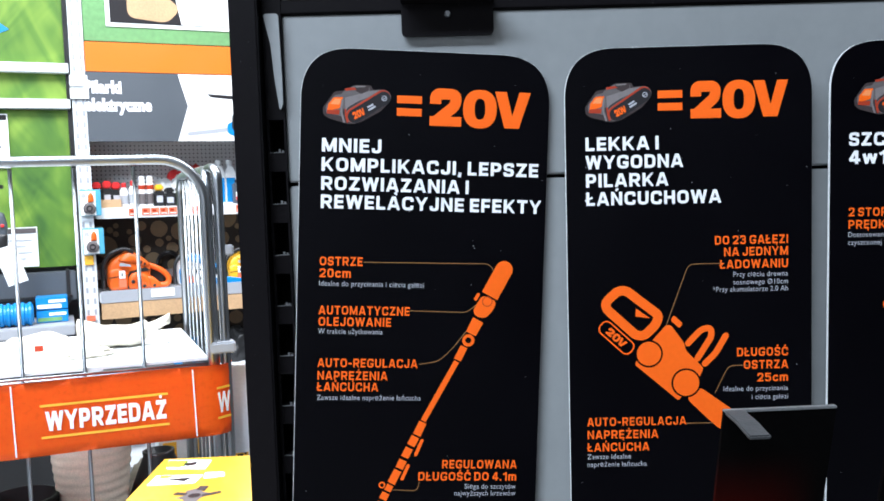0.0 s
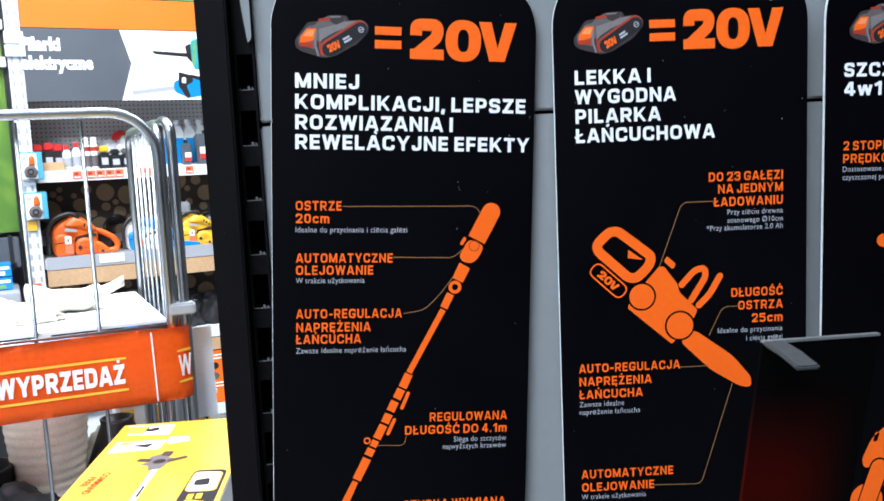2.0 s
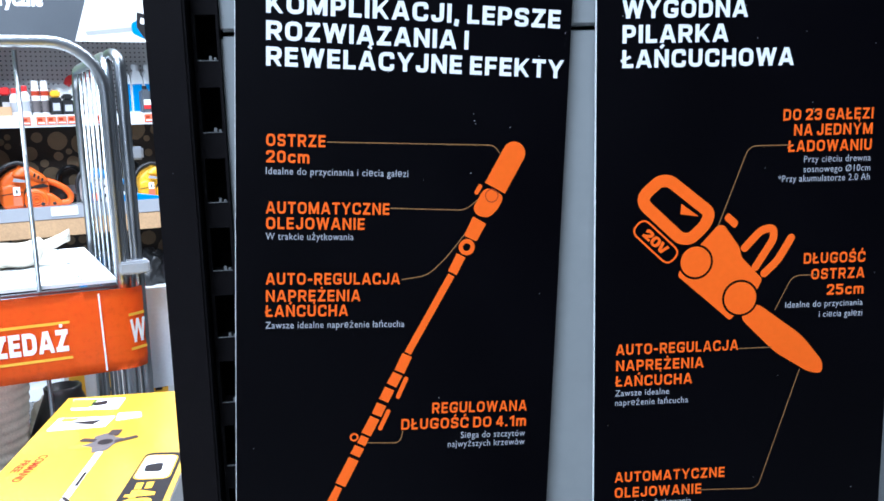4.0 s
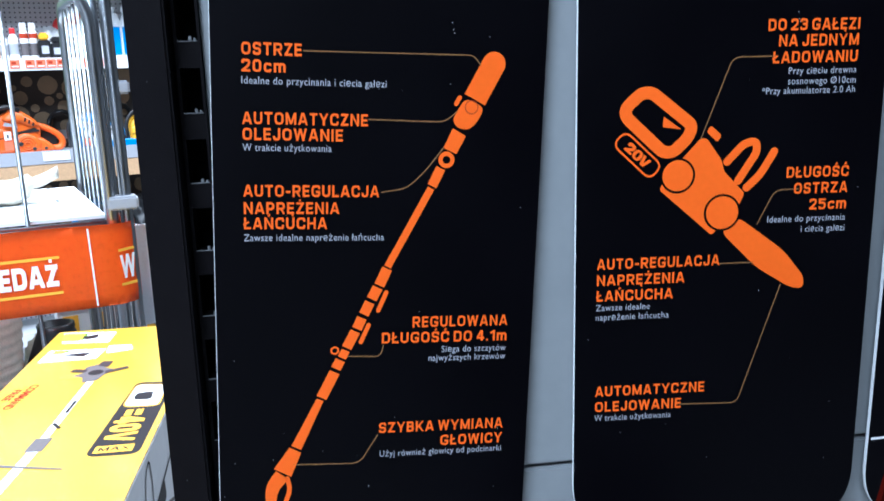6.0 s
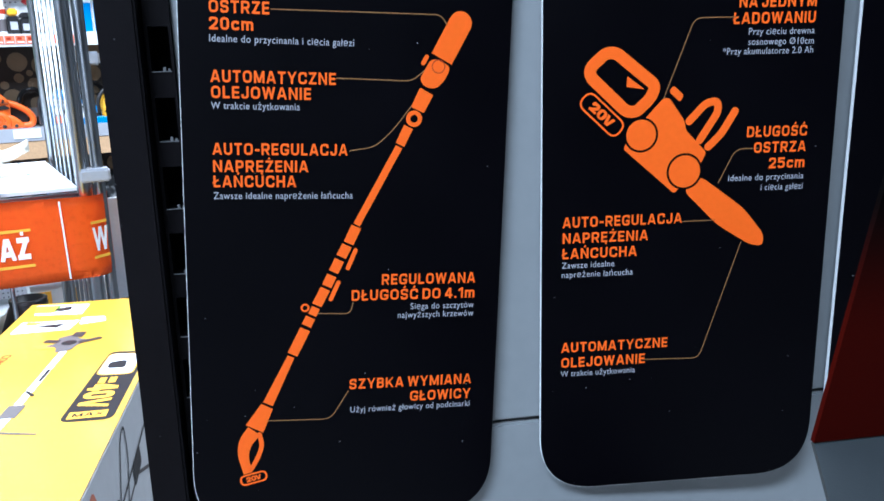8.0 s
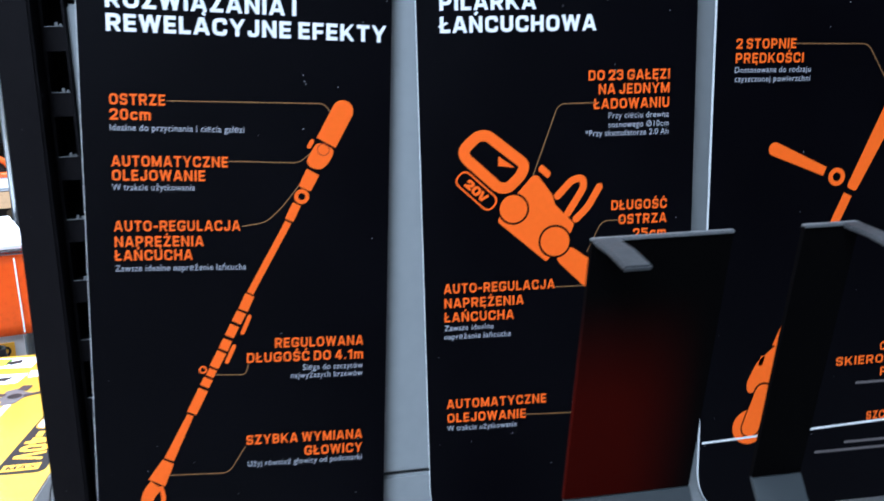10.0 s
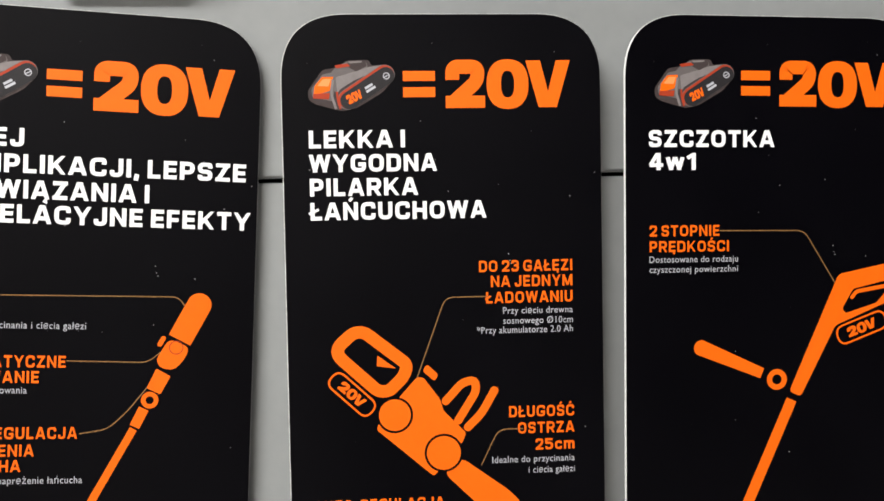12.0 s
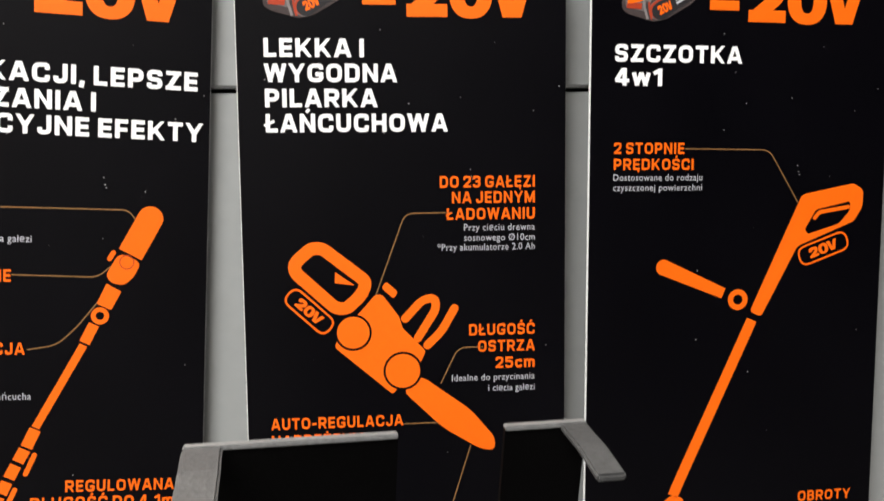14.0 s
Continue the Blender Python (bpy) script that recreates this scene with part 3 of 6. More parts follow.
def poster(cx, cz, lean, height, label, turn=0.0, y=0.8135, sign=86.5, sides=(-110, 110), top=0.0):
    m = pose(cx, y, cz, 90, 0, turn) @ pose(0, 0, 0, 0, 0, -lean)
    ob = thing("poster", m, label, "poster", "tool posters on the rack")
    o = outline_mm(rect(*sides, top, height), 44)
    part("board", slab(o, -0.003, -0.0001), BOARD_EDGE, ob, "white board core showing at the edge")
    o = outline_mm(rect(sides[0] + 0.35, sides[1] - 0.05, top + 0.25, height - 0.2), 43.8)
    part("printed_face", flat(o, 0.0), PRINT_BLACK, ob, "near-black printed face with dust specks")
    # the battery picture
    bat = part("battery_picture", flat(outline_mm([(-91, 51.5), (-85, 43), (-81, 37.5), (-71.5, 36), (-65, 31.5), (-50, 31), (-48.5, 35), (-39, 34), (-33.5, 37), (-33.4, 44), (-41, 52.5), (-58.8, 63), (-68.5, 65), (-86, 60.3), (-90.4, 57.4)], 2), L1), INK_BODY, ob, "printed picture of a flat grey and orange battery")
    part("front_frame", flat(outline_mm([(-88.5, 50), (-81, 40.5), (-73.5, 39), (-72.6, 46), (-74.6, 58.5), (-88, 55.5)], 1.2), 0.00025), INK_GREY, bat)
    part("upper_shell", flat(outline_mm([(-77, 41.6), (-72.8, 36.2), (-64, 31.6), (-52, 31.8), (-50.6, 36.4), (-58, 41.4), (-69.2, 47.4), (-71.2, 52.4), (-76, 51)], 1.5), L2), INK_GREY, bat)
    part("casing_side", flat(outline_mm([(-72.4, 42.4), (-60, 38.8), (-50.5, 35.8), (-41, 34.4), (-43.5, 37.6), (-60, 44.6), (-69.4, 50.4), (-71.4, 53.4)], 1.2), 0.00035), INK_PALE, bat)
    part("casing_top", flat(outline_mm([(-64.6, 31.4), (-52.6, 31.0), (-51.4, 35.0), (-58.4, 38.8), (-63, 36.4)], 0.9), L3), INK_BODY, bat)
    part("top_ridge", flat(outline_mm([(-64, 32.0), (-54.4, 31.6), (-55, 32.8), (-63, 33.4)], 0.4), 0.0005), INK_PALE, bat)
    part("top_stripe", flat(outline_mm([(-72.8, 34.6), (-64.4, 33.4), (-62.4, 35.2), (-71.8, 36.6)], 0.5), 0.0005), INK_RED, bat)
    part("rim_strip", bar(((-74.2, 44), (-75.6, 53), (-72.4, 63.6)), 1.7, 0.00045, r=4), INK_PALE, bat)
    part("rim_shadow", bar(((-71.6, 52), (-71.2, 58), (-69.4, 63.6)), 1.3, 0.00045, r=4), INK_RED, bat)
    part("orange_block", flat(outline_mm([(-86.4, 48.4), (-81.6, 42.4), (-73.8, 42.0), (-76.4, 51.4), (-87.2, 54.6)], 0.8), L3), INK_ORANGE, bat)
    part("block_sheen", flat(outline_mm([(-84.6, 48.2), (-80.8, 43.6), (-75.4, 43.4), (-77.2, 48.6)], 0.6), 0.0005), INK_BLOCK, bat)
    part("lower_edge", flat(outline_mm([(-87.4, 53.4), (-76.4, 52.8), (-77, 57), (-87.6, 56.4)], 0.6), 0.00045), INK_RED, bat)
    part("label_rim", bar(((-64.6, 57.4), (-39.6, 41.0)), 13.6, 0.00042, caps=True), INK_GREY, bat)
    part("red_edge", bar(((-64.6, 57.2), (-39.6, 40.8)), 12.6, 0.00046, caps=True), INK_RED, bat)
    part("side_label", bar(((-63.8, 58.0), (-38.9, 41.6)), 11.6, 0.0005, caps=True), INK_DARK, bat)
    tilt = pose(-63.4 * MM, -60.6 * MM, 0, 0, 0, 27)
    part("figures", volts(0, 0, 0.0105, 0.0060, 0.0006, tilt), INK_ORANGE, bat)
    tilt = pose(-51.4 * MM, -53.4 * MM, 0, 0, 0, 31)
    bm = flat(rect(0, 0.007, 0.0004, 0.0020), 0.0006)
    flat(rect(0.0004, 0.0062, 0.0028, 0.0044), 0.0006, bm)
    bm.transform(tilt)
    part("mark", bm, INK_SMALL, bat)
    part("round_mark", ring(-38.6 * MM, -41.8 * MM, 0.0023, 0.0017, 0.0006), INK_SMALL, bat)
    part("mark_bar", flat(outline_mm([(-40.2, 42.4), (-37.2, 40.8), (-37, 41.4), (-40, 43)]), 0.0006), INK_SMALL, bat)
    # the large sign = 20V
    for v in (38.6, 49.4):
        part("equals_bar", flat(outline_mm(rect(-27.5, -6.0, v, v + 6.6)), L1), INK_ORANGE, ob)
    part("voltage_sign", volts(1.0 * MM, -63.5 * MM, sign * MM, 0.0315, L1), INK_ORANGE, ob, "large orange figures 20V")
    return ob


def letter_parts(name, ob, material, *args):
    """A printed line, each letter a part of its own."""
    ends = []
    line = bold_words(*args, ends=ends)
    first = 0
    for last in ends:
        one = line.copy()
        one.verts.ensure_lookup_table()
        bmesh.ops.delete(one, geom=[v for v in one.verts if not first <= v.index < last], context="VERTS")
        part(name, one, material, ob)
        first = last
    line.free()


def heading(ob, text, v, width, u=-91):
    letter_parts("heading_letter", ob, INK_WHITE, text, u * MM, -v * MM, width * MM, 11.8 * MM, L1, 0.215, 0.155)


def caption(ob, text, v, width, u=None, right=None):
    u = right - width if u is None else u
    letter_parts("caption_letter", ob, INK_ORANGE, text, u * MM, -v * MM, width * MM, 7.7 * MM, L1, 0.19, 0.19)


def small(ob, text, v, width, u=None, right=None):
    u = right - width if u is None else u
    part("small_print", words(text, u * MM, -v * MM, width * MM, 4.5 * MM, L1, 0.0, 1.08), INK_SMALL, ob)


def leader(ob, pts, r=6):
    part("leader_line", stroke(bend([(u * MM, -v * MM) for u, v in pts], r * MM), 0.0007, L1, caps=False), INK_LINE, ob)


def art(ob, name, bm, level=None):
    return part(name, bm, INK_ORANGE, ob)


def bar(pts, w, z=L1, w_end=None, caps=False, r=0):
    p = [(u * MM, -v * MM) for u, v in pts]
    return stroke(bend(p, r * MM, 6) if r else p, w * MM, z, caps=caps, w_end=None if w_end is None else w_end * MM)


def pill(ob, u, v, length, high, turn, parent):
    """The outlined 20V tag of a drawn tool."""
    m = pose(u * MM, -v * MM, 0, 0, 0, turn)
    o = rounded(rect(-length / 2 * MM, length / 2 * MM, -high / 2 * MM, high / 2 * MM), high * 0.7 * MM, 7)
    bm = stroke(o, 0.0013, L1, closed=True)
    bm.transform(m)
    tag = part("tag_outline", bm, INK_ORANGE, parent)
    part("tag_figure", volts(-length * 0.29 * MM, -high * 0.27 * MM, length * 0.58 * MM, high * 0.54 * MM, L1, m), INK_ORANGE, tag)


def rounded_bars(ob, rows):
    for a, b, w in rows:
        art(ob, "tube_piece", bar((a, b), w))


# poster with the pole saw
p1 = poster(0.1035, 1.618, 3.6, 545, "black rounded poster with an orange pole saw drawing, hung askew", 3.0, sign=88.2, sides=(-110, 106))
for s, v, w in (("MNIEJ", 89, 51), ("KOMPLIKACJI, LEPSZE", 105.5, 189), ("ROZWIĄZANIA I", 121.8, 128), ("REWELACYJNE EFEKTY", 137.5, 192.5)):
    heading(p1, s, v, w)
for s, v, w in (("OSTRZE", 187, 37), ("20cm", 197.4, 27), ("AUTOMATYCZNE", 229.8, 79), ("OLEJOWANIE", 239.8, 63), ("AUTO-REGULACJA", 276, 87), ("NAPRĘŻENIA", 287.2, 61), ("ŁAŃCUCHA", 297.2, 53)):
    caption(p1, s, v, w, u=-90.8)
for s, v, w in (("REGULOWANA", 366, 67), ("DŁUGOŚĆ DO 4.1m", 377, 88), ("SZYBKA WYMIANA", 442.4, 89), ("GŁOWICY", 453.8, 45)):
    caption(p1, s, v, w, right=87.8)
for s, v, w in (("Idealne do przycinania i cięcia gałęzi", 204.8, 91), ("W trakcie użytkowania", 246.6, 56), ("Zawsze idealne naprężenie łańcucha", 305, 91)):
    small(p1, s, v, w, u=-91)
for s, v, w in (("Sięga do szczytów", 384.4, 46), ("najwyższych krzewów", 390.6, 55), ("Użyj również głowicy od podcinarki", 460.2, 88)):
    small(p1, s, v, w, right=87.6)
leader(p1, ((-53, 183.6), (57, 182.6), (61.8, 189)))
leader(p1, ((-11.5, 225.4), (39, 226), (47, 219)))
leader(p1, ((-2.5, 272.8), (14.9, 270), (27.2, 258), (39.2, 242)))
leader(p1, ((-23.7, 385.3), (-1, 386.2), (1, 377.8)))
leader(p1, ((-59.8, 462.8), (-14.5, 464.2), (-2, 443.5)))
saw = part("pole_saw_drawing", bar(((70.6, 187.6), (58.6, 211)), 15.6), INK_ORANGE, p1, "orange printed drawing of a long pole saw")
art(saw, "blade_tip", flat(disc(70.6 * MM, -187.6 * MM, 0.0078), L2))
art(saw, "motor_head", flat(outline_mm([(52, 210), (65.6, 216), (60.5, 226), (55, 231), (47, 229.5), (44, 224.5)], 5), L1))
part("motor_ring", ring(56.6 * MM, -216 * MM, 0.0046, 0.0040, L2), INK_RED, saw)
art(saw, "knob", bar(((48.4, 210), (46.2, 214)), 3, caps=True))
art(saw, "neck", flat(outline_mm([(44.4, 230), (53.6, 235), (47.4, 247), (38.6, 243)], 1), L1))
part("joint_gap", flat(disc(40.8 * MM, -250.8 * MM, 0.0062), L2), PRINT_BLACK, saw)
art(saw, "joint_ring", ring(40.8 * MM, -250.8 * MM, 0.0055, 0.0026, L3))
rounded_bars(saw, (((37.2, 256.4), (31.6, 268.4), 6.6), ((31.0, 269.8), (2.8, 323.2), 4.9), ((2.6, 324.4), (-2.6, 336), 7.2), ((-3.6, 337.4), (-7.6, 345.4), 7.2), ((-8.8, 347.6), (-12.8, 356), 7), ((-14, 358.4), (-17.4, 366), 7), ((-18.4, 367.8), (-24.2, 379.4), 7), ((-24.8, 381), (-27.4, 386.4), 6), ((-28.4, 388), (-31.4, 394), 7), ((-32.2, 396.4), (-41, 414.6), 7.4)))
art(saw, "lower_pole", bar(((-42, 416), (-58.2, 450.4)), 5.0, w_end=7.4))
art(saw, "grip_socket", bar(((-58.8, 452), (-67.6, 468.4)), 9, w_end=13.4))
for a, b in (((2.2, 341), (-3, 353.4)), ((-9.4, 363.6), (-14.6, 375.4))):
    art(saw, "side_lever", bar((a, b), 3, caps=True))
art(saw, "small_ring", ring(-32.2 * MM, -381 * MM, 0.0030, 0.0017, L1))
art(saw, "grip", bar(((-67.8, 470), (-74.2, 478), (-76, 488), (-72.6, 502)), 10.5, w_end=6.4, r=6))
art(saw, "grip_bow", bar(((-64.4, 472.6), (-62.4, 481), (-65.4, 490), (-70.4, 499)), 3.2, caps=True, r=4))
pill(p1, -68.8, 506, 18, 7, 13, saw)

# poster with the chainsaw
p2 = poster(0.3285, 1.617, 0.45, 541, "black rounded poster with an orange chainsaw drawing on the rack", -3.0, 0.8115, 84.8, (-108.7, 106.6), 0.5)
for s, v, w in (("LEKKA I", 89.5, 64), ("WYGODNA", 105.5, 85), ("PILARKA", 121.5, 72), ("ŁAŃCUCHOWA", 137.6, 118)):
    heading(p2, s, v, w)
for s, v, w in (("DO 23 GAŁĘZI", 174.6, 64), ("NA JEDNYM", 185.0, 56), ("ŁADOWANIU", 196, 59.5), ("DŁUGOŚĆ", 274.6, 45), ("OSTRZA", 286, 39), ("25cm", 297.6, 27)):
    caption(p2, s, v, w, right=85.6)
for s, v, w in (("AUTO-REGULACJA", 335, 88), ("NAPRĘŻENIA", 346.6, 63), ("ŁAŃCUCHA", 358, 55), ("AUTOMATYCZNE", 429.6, 81), ("OLEJOWANIE", 441.4, 64)):
    caption(p2, s, v, w, u=-93)
for s, v, w in (("Przy cięciu drewna", 203.4, 48), ("sosnowego Ø10cm", 210.3, 48), ("*Przy akumulatorze 2.0 Ah", 216.6, 66), ("Idealne do przycinania", 305.8, 57), ("i cięcia gałęzi", 313.4, 32)):
    small(p2, s, v, w, right=85.6)
for s, v, w in (("Zawsze idealne", 365, 39), ("naprężenie łańcucha", 372, 53), ("W trakcie użytkowania", 448.4, 57)):
    small(p2, s, v, w, u=-93.4)
leader(p2, ((29.8, 191.2), (-1.8, 191.2), (-22.1, 246)))
leader(p2, ((50, 282.6), (33, 282.6), (21, 307)))
leader(p2, ((-4.9, 334), (20.1, 334)))
leader(p2, ((-30, 438.6), (13, 440), (41.1, 350.9)))
cs = part("chainsaw_drawing", flat(outline_mm([(-33.5, 257.6), (-21.9, 244.9), (-17.6, 245.4), (-6.5, 260.6), (-4.4, 268.4), (11, 284.2), (8, 291), (-11.6, 313.2), (-50, 280), (-47.5, 274)], 2), L1), INK_ORANGE, p2, "orange printed drawing of a chainsaw")
p = rounded([(u * MM, -v * MM) for u, v in ((-78.4, 226), (-64.2, 213.6), (-57, 213.4), (-28.0, 236.4), (-31.2, 244.8), (-41.4, 254.2), (-48.6, 253.7))], 0.009, 6)
art(cs, "rear_handle", stroke(p, 0.0084, L1, closed=True))
art(cs, "trigger", flat(outline_mm([(-48.5, 229.5), (-36, 238.6), (-49, 236.8)], 0.6), L1))
pill(p2, -66, 255.4, 36, 12.6, -43, cs)
for u, v, r in ((-37.4, 270.4, 11.2), (-4.6, 297.4, 12)):
    part("wheel_gap", flat(disc(u * MM, -v * MM, (r + 1.2) * MM), L2), PRINT_BLACK, cs)
    art(cs, "wheel", flat(disc(u * MM, -v * MM, (r - 0.4) * MM), L3))
art(cs, "tab", flat(outline_mm([(-15.1, 236.4), (-7.2, 243.6), (-10.1, 248.2), (-18.2, 240.8)], 2), L1))
art(cs, "front_handle", bar(((-2.6, 261.8), (9, 249.5), (17.5, 248.0), (18.4, 255.6), (5.7, 275.5)), 5.6, r=7, caps=True))
art(cs, "hand_guard", bar(((30.7, 255.7), (21.5, 271.5), (12.2, 280.3)), 5.6, r=5, caps=True))
art(cs, "guide_bar", flat(outline_mm([(6.4, 300.4), (41.5, 326), (58, 346), (58, 355), (48, 353.6), (22, 337.6), (-5.4, 310.6)], 7), L1))

# poster with the cleaning brush
p3 = poster(0.5675, 1.6160, 0.9, 548, "black rounded poster with an orange cleaning brush drawing", sign=88.4, sides=(-112.2, 110))
for s, v, w in (("SZCZOTKA", 92.2, 92), ("4w1", 108.2, 34)):
    heading(p3, s, v, w, u=-95)
for s, v, w in (("2 STOPNIE", 154.6, 51), ("PRĘDKOŚCI", 165.6, 58)):
    caption(p3, s, v, w, u=-94.6)
for s, v, w in (("Dostosowane do rodzaju", 173, 65), ("czyszczonej powierzchni", 180, 65)):
    small(p3, s, v, w, u=-94.8)
for s, v, w in (("OBROTY", 410, 42), ("SKIEROWANE", 421.4, 83), ("PRZÓD", 433, 40), ("SZCZOTKA", 473, 50)):
    caption(p3, s, v, w, right=94)
for v, w in ((440, 63), (494, 70), (501, 98)):
    part("small_print", flat(outline_mm(rect(94 - w, 94, v - 3, v - 0.8)), L1), INK_GREY, p3, "unreadable small print")
leader(p3, ((-43.1, 151), (20, 151.6), (43.5, 189.3)))
leader(p3, ((-52, 457), (-16, 456.6), (-8, 456)))
br = part("brush_drawing", bar(((10.8, 272.9), (-40, 386), (-46, 400)), 8), INK_ORANGE, p3, "orange printed drawing of a long cleaning brush")
art(br, "arm_tip", flat(disc(-56.8 * MM, -233.9 * MM, 0.0056), L2))
art(br, "arm", bar(((-56.8, 233.9), (-11.5, 253.2)), 11, w_end=7.6))
art(br, "joint_ring", ring(-0.4 * MM, -258 * MM, 0.0075, 0.0036, L1))
art(br, "handle", flat(outline_mm([(46.4, 183.3), (86.3, 175.4), (94, 180), (94, 192), (87.7, 202.6), (44, 220.3), (17.8, 270.8), (9.0, 266.9)], 3), L1))
part("handle_gap", flat(outline_mm([(57.6, 194.1), (84, 188.2), (84, 195), (75.7, 204.4), (51.8, 211.6), (49.2, 208.2)], 2), L2), PRINT_BLACK, br)
art(br, "switch", bar(((56.7, 200.1), (60, 196), (82.5, 192.4)), 2.8, L3, caps=True, r=2))
pill(p3, 64.4, 222.2, 39, 13.4, 20, br)
art(br, "drive_head", flat(outline_mm([(-47, 399), (-37, 402.5), (-44, 436), (-70, 440), (-72, 431), (-63, 412.5)], 4), L1))
art(br, "head_knob", bar(((-58, 409), (-59.5, 414)), 4, caps=True))
art(br, "brush_disc", flat(disc(-67 * MM, -470 * MM, 0.0155), L1))
part("brush_gap", bar(((-55.5, 440), (-66, 471)), 18.4, L2, caps=True), PRINT_BLACK, br)
art(br, "brush_roll", bar(((-55.5, 440.5), (-66, 470.5)), 16, L3, caps=True))
part("pale_line", stroke([(-110 * MM, -481 * MM), (109 * MM, -472 * MM)], 0.0019, 0.0006, caps=False), BOARD_EDGE, p3, "thin pale line across the lower poster")

# ---- tool holder in front of the posters ----
holder = thing("tool_holder", pose(0.278, 0.82, 0.986), "black steel tool holder with two upright fingers and bent lips", "tool holder")


def band(prof, ox, w, th):
    """A folded strip of sheet, from its side profile."""
    bm = bmesh.new()
    rows = [[bm.verts.new((ox + sx + dx, y + dy, z)) for dx, dy in ((0, 0), (w, 0), (w, th), (0, th))] for sx, y, z in prof]
    for a, b in zip(rows, rows[1:]):
        for k in range(4):
            bm.faces.new((a[k], a[(k + 1) % 4], b[(k + 1) % 4], b[k]))
    bm.faces.new(rows[0][::-1])
    bm.faces.new(rows[-1])
    bmesh.ops.recalc_face_normals(bm, faces=bm.faces)
    return bm


def finger(x0, x1, lip_left, front):
    """An upright plate on a grey foot that leans out below, with a lip bent forward along its outer edge."""
    ox = x0 - 0.278
    w = x1 - x0
    f = part("finger", band([(0, front, 0.3985), (-0.0035, front + 0.025, 0.2855)], ox, w, 0.0022), RED_SHEEN if lip_left else HOLDER_STEEL, holder, "black upright plate with a dark red sheen painted in" if lip_left else "black upright plate")
    part("foot", band([(-0.0035, front + 0.0245, 0.2850), (-0.006, front - 0.045, 0.190), (-0.006, -0.410, 0.006), (-0.006, -0.40, 0.0)], ox, w, 0.0022), FOOT_GREY, holder, "foot plate leaning outward, coloured grey as lit from above")
    part("top_edge", box(ox, ox + w, front - 0.0006, front + 0.0028, 0.3980, 0.3993, 0.0003), BRIGHT_EDGE, f, "bare worn top edge")
    wide = 0.0102 if lip_left else 0.0076
    e0 = ox if lip_left else ox + w - wide
    rows = [(0, front - 0.0005, 0.3993), (0.0, front - 0.004, 0.3988), (0.0006, front - 0.014, 0.3975), (0.001, front - 0.0280, 0.3945)]
    bm = bmesh.new()
    cols = [[bm.verts.new((e0 + sx + dx, y, z + dz)) for dx, dz in ((0, 0), (wide, 0), (wide, -0.002), (0, -0.002))] for sx, y, z in rows]
    for a, b in zip(cols, cols[1:]):
        for k in range(4):
            bm.faces.new((a[k], a[(k + 1) % 4], b[(k + 1) % 4], b[k]))
    bm.faces.new(cols[0][::-1])
    bm.faces.new(cols[-1])
    bmesh.ops.recalc_face_normals(bm, faces=bm.faces)
    bmesh.ops.bevel(bm, geom=bm.edges[:], offset=0.0006, segments=2, affect="EDGES")
    part("lip", bm, HOLDER_LIP, f, "bent steel lip, grey highlight painted in")
    return f


# lighter than the black plates: the lip's highlights are painted into its colour
HOLDER_LIP = mat("lip_highlight_grey", (0.042, 0.043, 0.045), 0.38, 0.3, vary=0.35, scale=90, bump=0.15, bump_scale=600)


def red_sheen_finger():
    """The black coat, with a soft dark red sheen painted in towards its lower corner."""
    m = mat("worn_black_with_red_sheen", (0.0012, 0.0011, 0.0012), 0.5, vary=0.25, scale=60, bump=0.1, bump_scale=900, spec=0.015)
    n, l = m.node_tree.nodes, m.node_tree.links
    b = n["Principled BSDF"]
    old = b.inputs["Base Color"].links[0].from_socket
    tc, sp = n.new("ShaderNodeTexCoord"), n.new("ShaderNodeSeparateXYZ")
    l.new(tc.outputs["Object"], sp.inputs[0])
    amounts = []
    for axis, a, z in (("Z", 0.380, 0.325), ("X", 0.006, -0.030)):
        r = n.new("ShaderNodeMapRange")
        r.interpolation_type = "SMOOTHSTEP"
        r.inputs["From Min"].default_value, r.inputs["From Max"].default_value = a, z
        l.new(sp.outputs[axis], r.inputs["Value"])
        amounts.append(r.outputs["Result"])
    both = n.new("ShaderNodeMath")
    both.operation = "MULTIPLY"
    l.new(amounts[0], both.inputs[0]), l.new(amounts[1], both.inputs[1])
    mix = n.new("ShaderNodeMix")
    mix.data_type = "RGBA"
    # the reddish reflection, mixed into the base colour
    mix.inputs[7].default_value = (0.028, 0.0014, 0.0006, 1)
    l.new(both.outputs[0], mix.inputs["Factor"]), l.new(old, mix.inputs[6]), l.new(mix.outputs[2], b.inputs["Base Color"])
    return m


RED_SHEEN = red_sheen_finger()
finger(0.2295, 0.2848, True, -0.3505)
finger(0.3140, 0.3368, False, -0.3500)
part("shelf", box(-0.06, 0.06, -0.412, -0.002, -0.004, 0.0, 0.001), HOLDER_STEEL, holder, "flat black base plate")

# ---- yellow carton ----
carton = thing("tool_carton", pose(-0.2425, 1.09, 0.80), "long glossy yellow tool carton with a white side", "carton")
part("body", box(-0.1025, 0.1025, -0.40, 0.395, 0, 0.2695, 0.002), CARTON_WHITE, carton, "white carton sides")
part("top_flap", box(-0.1022, 0.1022, -0.3995, 0.3945, 0.2695, 0.2705), CARTON_YELLOW, carton, "yellow printed top")
TOP = 0.2707


def on_top(name, bm, material, parent=carton, label=""):
    bmesh.ops.translate(bm, verts=bm.verts, vec=(0.2425, -1.09, TOP))
    return part(name, bm, material, parent, label)


